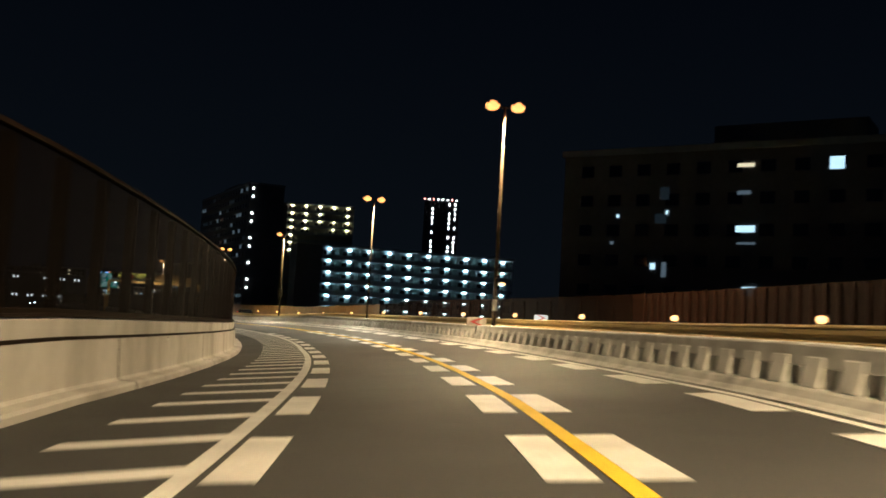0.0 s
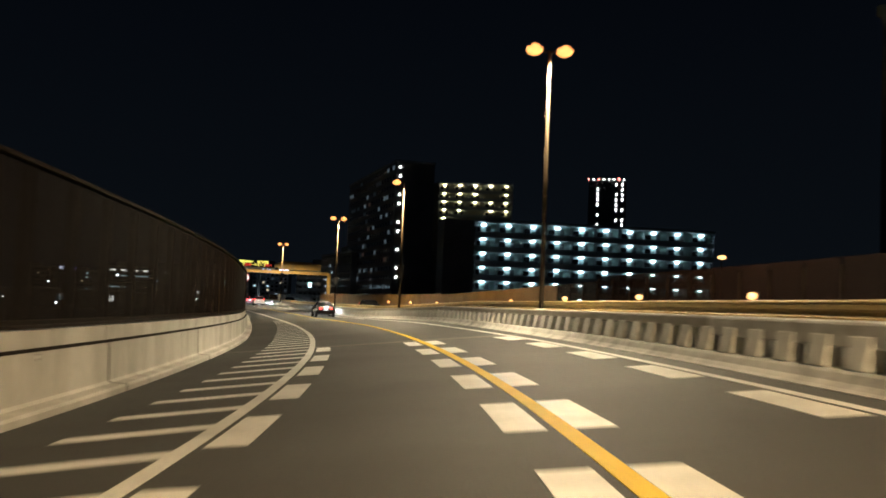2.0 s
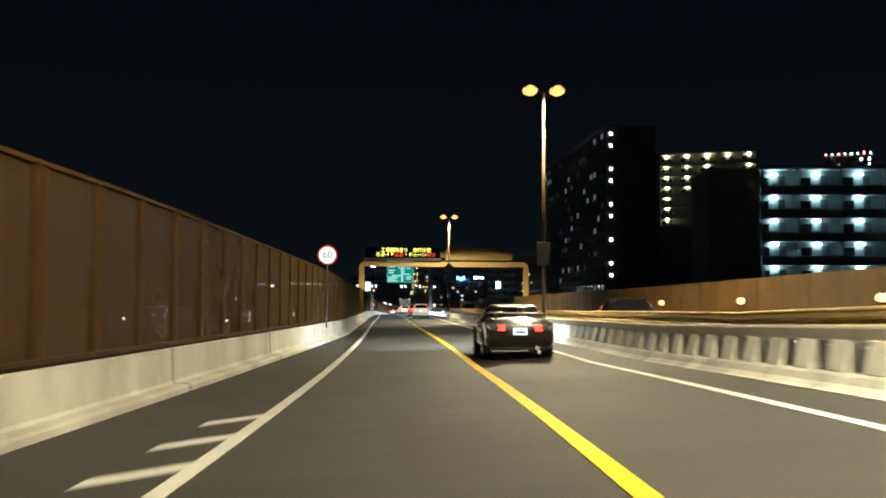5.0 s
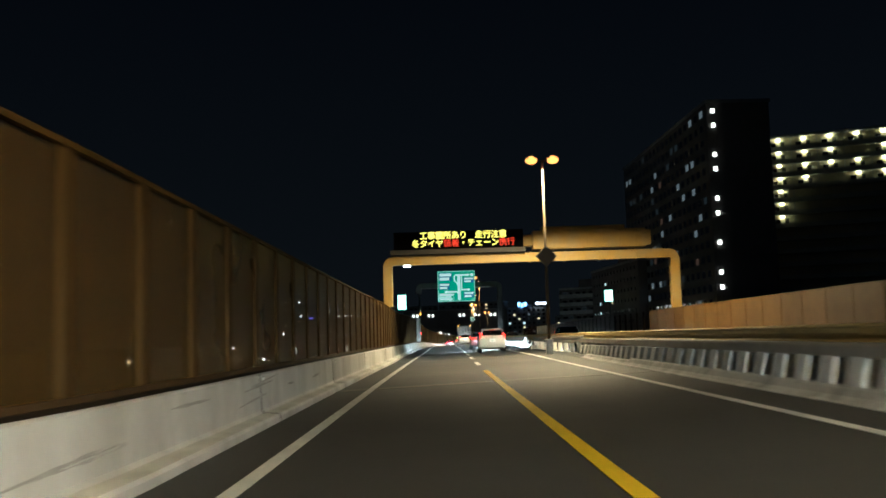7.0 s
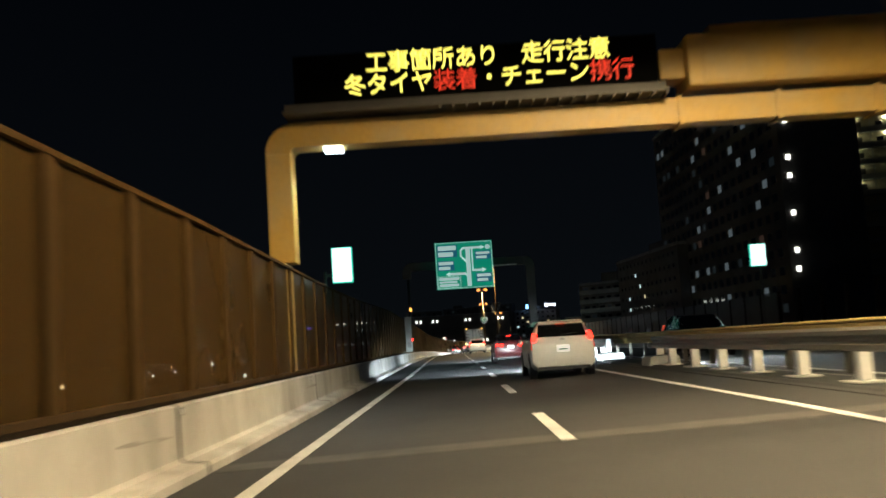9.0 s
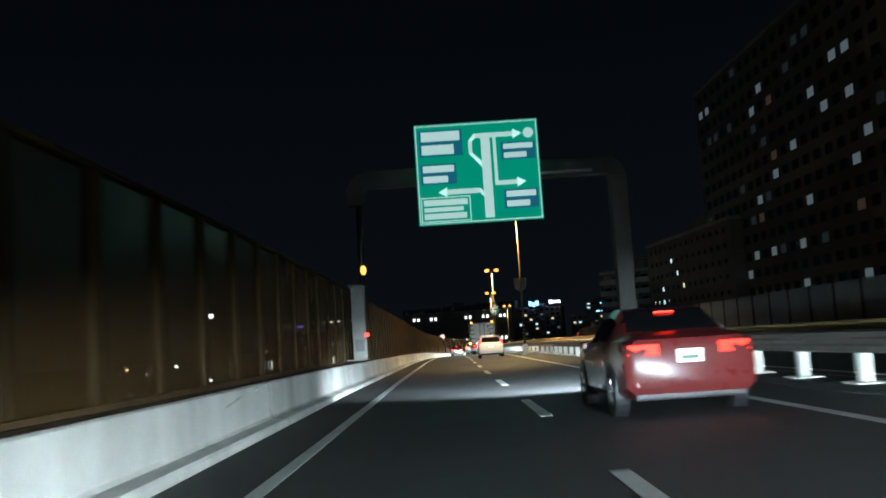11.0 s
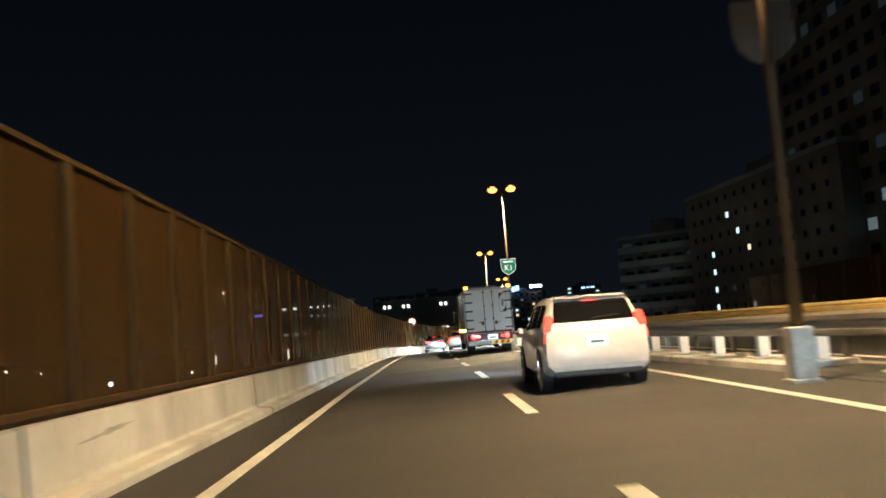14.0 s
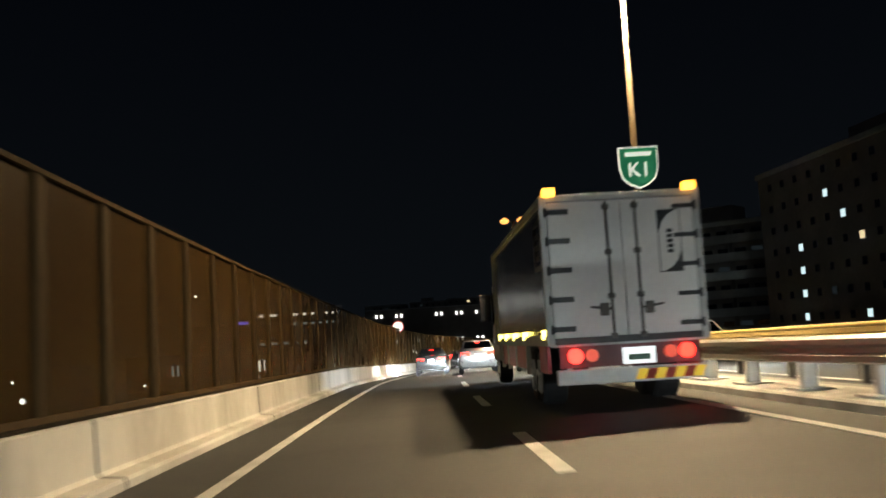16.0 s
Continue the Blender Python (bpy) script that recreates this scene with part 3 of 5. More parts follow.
for i in range(-10, 4):
    q = 124.8 + 10.7 * i
    d = thing("delineator_lamp", stand(q, FAR_E + 0.09, 1.42), "bright warm oval lamp on the far sound wall", "lamp", "lamps along the far wall")
    part("lens", amber_lens(), DELINEATOR, d, smooth=True)
    part("housing", one(box, 0.02, 0.08, -0.3, 0.3, -0.16, 0.16, 0.01), DARK, d)


# ---- small reflectors on the parapet ----
# Lenses emit a little, standing in for headlight they throw back.
REFLECTOR = material("reflector_white_glow", (0.85, 0.85, 0.82), 0.25, spec=0.8, glow=(1.0, 0.95, 0.85), power=0.12)
for i in range(-2, 30):
    q = 11.5 + 10.4 * i
    top = 0.865 if q < 107.6 else 0.795
    d = thing("reflector", stand(q, wall_foot(q) - 0.345, top - 0.09), "small round white reflector on the parapet", "reflector", "reflectors along the parapet")
    part("case", one(box, -0.03, 0.012, -0.045, 0.03, -0.045, 0.045, 0.008), DARK, d)
    part("lens", one(disc, pose(-0.002, -0.05, 0, 90, 0, 0), 0.034, 0.012, 14), REFLECTOR, d)


# ---- street lamps ----
def street_lamp(s, heads, e=3.98, tall=9.75, boost=1.0):
    s_e = e if e else kerb_right(s) + 0.45
    d = thing("street_lamp", stand(s, s_e, 0.0), "tall steel street lamp with %s glowing sodium lantern%s on the median" % (("two", "s") if heads == 2 else ("one", "")), "street lamp", "street lamps on the median")
    b = bmesh.new()
    tube(b, (0, 0, 0), (0, 0, tall - 0.05), 0.09, 0.045, 14)
    part("pole", b, POST_PAINT, d, smooth=True)
    b = bmesh.new()
    box(b, -0.2, 0.2, -0.2, 0.2, 0, 0.05, 0.01)
    box(b, -0.16, 0.16, -0.16, 0.16, 0.05, 0.75, 0.03)
    part("base", b, KERB, d)
    if s < 60:
        part("reflective_band", one(tube, (0, 0, 1.35), (0, 0, 1.8), 0.096, 0.095, 14), WHITE_STEEL, d, "white reflective band")
    for side in ((-1, 1) if heads == 2 else (-1,)):
        b = bmesh.new()
        tube(b, (0, 0, tall - 0.12), (side * 0.36, 0, tall), 0.04, 0.035, 8)
        part("arm", b, POST_PAINT, d)
        b = bmesh.new()
        box(b, side * 0.54 - 0.24, side * 0.54 + 0.24, -0.17, 0.17, tall - 0.0, tall + 0.12, 0.04)
        lan = part("lantern", b, BACKPLATE, d)
        b = bmesh.new()
        bmesh.ops.create_uvsphere(b, u_segments=14, v_segments=8, radius=0.27, matrix=Matrix.Translation((side * 0.54, 0, tall - 0.03)) @ Matrix.Diagonal((1.1, 0.95, 0.75, 1)))
        part("bowl", b, SODIUM_GLOW, lan, "glowing amber lantern bowl", smooth=True)
        ld = bpy.data.lights.new("sodium_light", "SPOT")
        ld.energy, ld.color, ld.spot_size, ld.spot_blend, ld.shadow_soft_size = LAMP_POWER * boost, DEEP_SODIUM if 280 < s < 300 or s < 60 else SODIUM, radians(151), 0.2, 0.2
        lo = new("sodium_light", ld)
        lo.matrix_basis = d.matrix_basis @ pose(side * 0.54, 0, tall - 0.26, 0, side * -4, 0)
    return d


POST_PAINT = material("lamp_post_paint", (0.05, 0.029, 0.009), 0.6, 0.2, grain=0.15, scale=10, stain=0.3, stain_scale=1.0)
for s, n_, e in ((15.0, 2, 3.95), (49.4, 2, 4.0), (82.0, 2, 4.35), (116.8, 1, 4.5), (145.9, 2, 4.0), (197.9, 2, 3.8), (288.5, 1, 3.65), (330.2, 2, 3.7), (370.0, 2, 2.85 + 0.9), (410.0, 2, 3.9)):
    street_lamp(s, n_, e, 9.3 if s > 320 else 9.75, boost=1.7 if n_ == 1 and s < 200 else 1.25 if n_ == 1 else 1.0)

# ---- vehicles ----
TYRE = material("tyre_rubber", (0.015, 0.015, 0.016), 0.8, grain=0.3, scale=20)
RIM = material("alloy_rim", (0.55, 0.56, 0.58), 0.3, 0.9, grain=0.1, scale=10)
CAR_GLASS = glass("car_glass", (0.012, 0.013, 0.015))
TAIL = material("tail_lamp", (0.35, 0.01, 0.01), 0.2, glow=(1.0, 0.022, 0.012), power=7.0)
TAIL_DIM = material("tail_lamp_clear", (0.5, 0.1, 0.08), 0.15, glow=(1.0, 0.12, 0.06), power=0.6)
HEAD = material("head_lamp", (0.9, 0.95, 1.0), 0.15, glow=(0.85, 0.95, 1.0), power=25.0)
# Plates emit light themselves in place of small plate lamps.
PLATE_LIT = material("number_plate_lit", (0.8, 0.8, 0.78), 0.5, glow=(0.95, 1.0, 1.0), power=0.9)
PLATE_BAR = material("plate_bar_green", (0.12, 0.24, 0.17), 0.6)
HEAD_COLOUR = (0.84, 0.95, 1.0)
# Set high: these beams also replace the viewing car's own headlights.
HEAD_POWER = 17000.0

CARS = {
    # y from the tail, underside, shoulder, belt, roof, half width, half roof
    "minivan": [(0.0, 0.44, 0.6, 0.78, 0.84, 0.72, 0.62), (0.05, 0.32, 0.62, 0.94, 1.0, 0.84, 0.75), (0.16, 0.27, 0.65, 0.99, 1.1, 0.875, 0.76), (0.5, 0.22, 0.66, 1.0, 1.49, 0.885, 0.67),
                (0.8, 0.2, 0.66, 1.0, 1.555, 0.885, 0.67), (1.8, 0.2, 0.66, 0.99, 1.575, 0.885, 0.68), (2.65, 0.2, 0.66, 0.97, 1.53, 0.885, 0.67), (3.5, 0.2, 0.66, 0.95, 1.06, 0.88, 0.74),
                (4.2, 0.22, 0.6, 0.82, 0.9, 0.84, 0.7), (4.5, 0.26, 0.5, 0.66, 0.72, 0.73, 0.6), (4.6, 0.34, 0.44, 0.54, 0.58, 0.6, 0.5)],
    "coupe": [(0.0, 0.42, 0.52, 0.72, 0.78, 0.76, 0.66), (0.05, 0.3, 0.55, 0.84, 0.9, 0.82, 0.74), (0.2, 0.24, 0.58, 0.88, 0.94, 0.835, 0.76), (0.55, 0.2, 0.6, 0.88, 0.98, 0.84, 0.74),
              (1.35, 0.2, 0.6, 0.87, 1.28, 0.84, 0.6), (1.75, 0.2, 0.6, 0.87, 1.33, 0.84, 0.6), (2.25, 0.2, 0.6, 0.86, 1.29, 0.84, 0.6), (2.95, 0.2, 0.6, 0.84, 0.92, 0.835, 0.7),
              (3.9, 0.22, 0.55, 0.74, 0.8, 0.81, 0.7), (4.15, 0.26, 0.48, 0.62, 0.66, 0.74, 0.62), (4.22, 0.34, 0.44, 0.52, 0.56, 0.66, 0.56)],
    "sedan": [(0.0, 0.42, 0.56, 0.8, 0.86, 0.74, 0.64), (0.06, 0.3, 0.6, 0.95, 1.0, 0.84, 0.74), (0.25, 0.24, 0.62, 0.99, 1.05, 0.87, 0.76), (0.75, 0.2, 0.64, 0.98, 1.08, 0.88, 0.72),
              (1.45, 0.2, 0.64, 0.96, 1.42, 0.88, 0.62), (2.0, 0.2, 0.64, 0.95, 1.46, 0.88, 0.62), (2.6, 0.2, 0.64, 0.94, 1.42, 0.88, 0.62), (3.4, 0.2, 0.64, 0.92, 1.0, 0.88, 0.72),
              (4.25, 0.22, 0.58, 0.8, 0.86, 0.84, 0.7), (4.5, 0.26, 0.5, 0.66, 0.7, 0.74, 0.6), (4.6, 0.34, 0.44, 0.54, 0.58, 0.62, 0.5)],
}
REAR_GLASS = {"minivan": (0.17, 0.47), "coupe": (0.62, 1.3), "sedan": (0.8, 1.42)}
FRONT_GLASS = {"minivan": (2.7, 3.45), "coupe": (2.3, 2.9), "sedan": (2.65, 3.35)}
SIDE_GLASS = {"minivan": [(0.62, 1.15), (1.22, 2.05), (2.13, 3.05)], "coupe": [(1.2, 1.55), (1.62, 2.55)], "sedan": [(1.25, 1.95), (2.03, 2.85)]}
WHEELS = {"minivan": (0.86, 3.64), "coupe": (0.82, 3.22), "sedan": (0.95, 3.65)}


def car_ring(sec):
    y, z0, zs, zb, zr, w, wr = sec
    right = [(w * 0.86, z0), (w * 0.985, z0 + 0.1), (w, zs), (w * 0.978, zb), (wr + 0.012, zr - 0.06), (wr - 0.07, zr)]
    return [Vector((x, y, z)) for x, z in right] + [Vector((-x, y, z)) for x, z in reversed(right)]


def car_section(kind, y):
    a = np.array(CARS[kind])
    return tuple([y] + [float(np.interp(y, a[:, 0], a[:, i])) for i in range(1, 7)])


def skin(kind, y0, y1, i0, i1, u0, u1, side, grow, n=4):
    """A sheet on the car's outside, between two places of its outline and two lengths."""
    bm = bmesh.new()
    rows = []
    for i in range(n + 1):
        y = y0 + (y1 - y0) * i / n
        r = car_ring(car_section(kind, y))
        if side:
            a, b = (r[i0], r[i1]) if side > 0 else (r[11 - i0], r[11 - i1])
        else:
            a, b = r[5], r[6]
        rows.append([bm.verts.new(a.lerp(b, u0) + grow), bm.verts.new(a.lerp(b, u1) + grow)])
    for p, q in zip(rows[:-1], rows[1:]):
        bm.faces.new((p[0], p[1], q[1], q[0]))
    bmesh.ops.solidify(bm, geom=bm.faces[:], thickness=0.004)
    return bm


def wheel(parent, x, y, r=0.31, w=0.2):
    side = 1 if x > 0 else -1
    b = bmesh.new()
    disc(b, pose(x, y, r, 0, 90, 0), r, w, 26)
    bmesh.ops.bevel(b, geom=[e for e in b.edges if len(e.link_faces) == 2 and e.calc_face_angle(0) > 0.8], offset=0.035, segments=2, affect="EDGES")
    t = part("tyre", b, TYRE, parent)
    b = bmesh.new()
    disc(b, pose(x + side * (w / 2 - 0.02), y, r, 0, 90, 0), r * 0.62, 0.05, 20)
    for k in range(5):
        box(b, side * 0.0, side * 0.03, -0.035, 0.035, 0.03, r * 0.6, 0.0, pose(x + side * (w / 2 + 0.0), y, r, 72 * k, 0, 0))
    part("rim", b, RIM, t, "bright alloy rim")


def lamps(vehicle, spots, power=None, cone=80):
    for x, y, z in spots:
        ld = bpy.data.lights.new("headlight_beam", "SPOT")
        ld.energy, ld.color, ld.spot_size, ld.spot_blend, ld.shadow_soft_size = power or HEAD_POWER, HEAD_COLOUR, radians(cone), 0.8, 0.08
        lo = new("headlight_beam", ld)
        lo.matrix_basis = vehicle.matrix_basis @ pose(x, y + 0.1, z, 84, 0, 6) @ Matrix.Diagonal((1, 0.26, 1, 1))


def car(name, kind, m, paint, label, beam=True, tail=TAIL, power=None, cone=80, eye=0.64):
    v = thing(name, m, label, "car", "vehicles on the road")
    secs = CARS[kind]
    rings = [car_ring(car_section(kind, y)) for y in sorted({round(s[0], 3) for s in secs} | {round(0.35 + 0.25 * i, 3) for i in range(16) if 0.35 + 0.25 * i < secs[-1][0] - 0.1})]
    verts = [p for r in rings for p in r]
    faces, k = [], 12
    for i in range(len(rings) - 1):
        for j in range(k):
            a, b = i * k + j, i * k + (j + 1) % k
            faces.append((a, b, b + k, a + k))
    faces += [tuple(reversed(range(k))), tuple(range(len(verts) - k, len(verts)))]
    body = new("body", mesh_of("body", verts, faces, paint, True))
    body.data.set_sharp_from_angle(angle=radians(35))
    body.parent = v
    g = REAR_GLASS[kind]
    part("rear_window", skin(kind, g[0], g[1], 5, 6, 0.0, 1.0, 0, Vector((0, -0.006, 0.006))), CAR_GLASS, v, "dark rear window")
    g = FRONT_GLASS[kind]
    part("windscreen", skin(kind, g[0], g[1], 5, 6, 0.04, 0.96, 0, Vector((0, 0.006, 0.006))), CAR_GLASS, v)
    for a, b in SIDE_GLASS[kind]:
        for side in (1, -1):
            part("side_window", skin(kind, a, b, 3, 4, 0.1, 0.88, side, Vector((side * 0.006, 0, 0.001))), CAR_GLASS, v)
    wide = secs[3][5]
    for y in WHEELS[kind]:
        for x in (wide - 0.1, 0.1 - wide):
            wheel(v, x, y)
            b = bmesh.new()
            sx = 1 if x > 0 else -1
            disc(b, pose(sx * (wide - 0.085), y, 0.33, 0, 90, 0), 0.375, 0.19, 24)
            part("wheel_arch", b, DARK, v)
    b = bmesh.new()
    box(b, -wide * 0.82, wide * 0.82, 0.06, 0.24, 0.22, 0.36, 0.03)
    part("rear_skirt", b, DARK, v)
    zt = {"minivan": 0.80, "coupe": 0.68, "sedan": 0.78}[kind]
    b = bmesh.new()
    box(b, -0.17, 0.17, -0.012, 0.06, zt - 0.09, zt + 0.08, 0.006)
    pl = part("number_plate", b, PLATE_LIT, v, "white lit number plate")
    for i, (x0, x1, z0, z1) in enumerate(((-0.07, 0.07, 0.035, 0.055), (-0.12, 0.12, -0.05, 0.0))):
        part("plate_bar", one(box, x0, x1, -0.016, -0.01, zt + z0, zt + z1), PLATE_BAR, pl)
    for side in (1, -1):
        if kind == "minivan":
            b = one(box, -0.06, 0.06, -0.05, 0.09, -0.11, 0.14, 0.03, pose(side * 0.765, 0.145, 1.1, -28, 0, side * 22))
            part("tail_lamp", b, tail, v, "glowing red tail lamp")
            b = one(box, -0.08, 0.08, -0.05, 0.09, -0.16, 0.0, 0.02, pose(side * 0.775, 0.13, 0.94, -12, 0, side * 22))
            part("lower_tail_lamp", b, TAIL_DIM, v)
            b = one(box, -0.045, 0.045, -0.06, 0.06, -0.05, 0.07, 0.02, pose(side * 0.95, 3.0, 1.0))
            part("mirror", b, paint, v)
        else:
            zz = 0.75 if kind == "coupe" else 0.86
            b = one(box, -0.2, 0.2, -0.03, 0.08, -0.065, 0.075, 0.015, pose(side * (wide * 0.67), 0.04, zz, -8, 0, side * 8))
            part("tail_lamp", b, tail, v, "glowing red tail lamp")
            b = one(box, -0.045, 0.045, -0.06, 0.06, -0.05, 0.06, 0.02, pose(side * (wide + 0.05), secs[7][0] - 0.45, 0.94))
            part("mirror", b, paint, v)
        yf = secs[-2][0]
        b = one(box, -0.16, 0.16, -0.1, 0.1, -0.07, 0.07, 0.03, pose(side * 0.6, yf - (0.06 if eye < 0.7 else 0.16), eye, 0, 0, side * -20))
        part("head_lamp", b, HEAD, v, "glowing white head lamp")
    if tail is TAIL:
        y3, z3 = {"minivan": (0.44, 1.46), "coupe": (0.13, 0.9), "sedan": (1.32, 1.37)}[kind]
        part("stop_lamp", one(box, -0.13, 0.13, -0.05, 0.03, -0.012, 0.014, 0.006, pose(0, y3, z3)), TAIL if kind == "sedan" else TAIL_DIM, v, "thin red stop lamp")
    if kind == "minivan":
        b = one(box, -0.6, 0.6, -0.1, 0.16, -0.015, 0.02, 0.01, pose(0, 0.52, 1.535, 6, 0, 0))
        part("roof_spoiler", b, paint, v)
        b = bmesh.new()
        disc(b, pose(0, 0.085, 1.03, 90, 0, 0) @ Matrix.Diagonal((1.4, 1, 1, 1)), 0.05, 0.03, 18)
        part("badge", b, RIM, v)
        b = bmesh.new()
        tube(b, (-0.02, 0.16, 1.16), (0.42, 0.19, 1.2), 0.012, 0.008, 6)
        part("wiper", b, DARK, v)
    if kind == "coupe":
        b = bmesh.new()
        box(b, -0.72, 0.72, 0.12, 0.34, 1.1, 1.13, 0.01)
        box(b, -0.6, -0.55, 0.15, 0.3, 0.92, 1.1, 0.005)
        box(b, 0.55, 0.6, 0.15, 0.3, 0.92, 1.1, 0.005)
        part("rear_wing", b, paint, v)
        b = bmesh.new()
        tube(b, (0.42, -0.04, 0.27), (0.42, 0.3, 0.27), 0.045, None, 14)
        part("exhaust", b, RIM, v)
    b = one(box, -wide * 0.84, wide * 0.84, -0.02, 0.1, -0.1, 0.09, 0.035, pose(0, 0.03, 0.47))
    part("rear_bumper", b, paint, v)
    if beam:
        lamps(v, ((-0.6, secs[-1][0] + 0.06, 0.66), (0.6, secs[-1][0] + 0.06, 0.66)), power, cone)
    return v


WHITE_PAINT = material("white_car_paint", (0.74, 0.75, 0.74), 0.3, grain=0.06, scale=30, stain=0.12, stain_scale=3, coat=0.6)
BLACK_PAINT = material("black_car_paint", (0.014, 0.012, 0.012), 0.25, grain=0.1, scale=30, stain=0.15, stain_scale=3, coat=0.7)
SILVER_PAINT = material("silver_car_paint", (0.4, 0.41, 0.42), 0.3, 0.5, grain=0.06, scale=30, stain=0.12, stain_scale=3, coat=0.6)
MAROON_PAINT = material("dark_red_car_paint", (0.12, 0.015, 0.015), 0.3, grain=0.06, scale=30, stain=0.12, stain_scale=3, coat=0.6)

car("black_coupe", "coupe", stand(132.0, 1.2), BLACK_PAINT, "black boxy coupe with a rear wing and lit tail lamps", power=6500.0)
car("white_minivan", "minivan", stand(213.5, 1.72), WHITE_PAINT, "white minivan with lit brake lamps in the passing lane")
# Sedan placed and boosted to add headlight on the road ahead of it.
car("dark_red_sedan", "sedan", stand(236.6, 1.7), MAROON_PAINT, "dark red sedan with lit tail lamps in the passing lane", power=14500.0)
car("white_wagon", "minivan", stand(291.3, 1.45), WHITE_PAINT, "white tall wagon with lit tail lamps", power=3500.0)
car("silver_sedan", "sedan", stand(352.0, 0.9), SILVER_PAINT, "silver sedan with bright brake lamps")
car("dark_sedan", "sedan", stand(362.0, -1.6), BLACK_PAINT, "black sedan with lit tail lamps")
car("black_hatchback", "minivan", stand(392.0, -1.5), BLACK_PAINT, "black tall hatchback with lit tail lamps")
car("silver_minivan", "minivan", stand(402.0, 1.4), SILVER_PAINT, "silver minivan with lit tail lamps")
for q, e, k, p in ((152.0, 8.4, "minivan", BLACK_PAINT), (226.0, 8.0, "minivan", BLACK_PAINT), (289.5, 8.2, "minivan", BLACK_PAINT), (345.0, 8.2, "sedan", WHITE_PAINT)):
    car("oncoming_car", k, stand(q, e, 0.0, 180), p, "oncoming %s car with dazzling head lamps" % ("black" if p is BLACK_PAINT else "silver" if p is SILVER_PAINT else "white"), tail=TAIL_DIM, power=2500, cone=50, eye=0.64 if k == "sedan" else 0.82)

# ---- box truck ----
BOX_WHITE = material("truck_box_white", (0.72, 0.71, 0.68), 0.45, grain=0.12, scale=12, stain=0.3, stain_scale=1.3, colour2=(0.5, 0.48, 0.44))
BOX_SIDE = material("polished_truck_side", (0.4, 0.42, 0.41), 0.2, 0.85, grain=0.1, scale=6, stain=0.2, stain_scale=0.8)
BOX_ALU = material("truck_aluminium", (0.42, 0.42, 0.41), 0.55, 0.4, grain=0.15, scale=14, stain=0.25, stain_scale=2)
RED_GUARD = material("red_side_guard", (0.5, 0.03, 0.04), 0.4, grain=0.1, scale=10, stain=0.25, stain_scale=2)
# Red tint stands in for the tail lamps' reflection on a dark panel.
UNDER_REFLECTION = material("red_reflection_panel", (0.09, 0.015, 0.015), 0.5, grain=0.15, scale=10, stain=0.3, stain_scale=2)
AMBER_LAMP = material("amber_marker_lamp", (0.9, 0.5, 0.1), 0.2, glow=(1.0, 0.42, 0.04), power=5.0)
AMBER_LOW = material("yellow_side_lamp", (0.9, 0.7, 0.1), 0.2, glow=(1.0, 0.85, 0.16), power=6.0)
# The yellow stripes are no lamps; a faint glow is put into them.
CHEVRON_Y = material("chevron_yellow_glow", (0.85, 0.6, 0.05), 0.4, glow=(1.0, 0.75, 0.1), power=0.25)
CHEVRON_R = material("chevron_red", (0.6, 0.05, 0.02), 0.4)


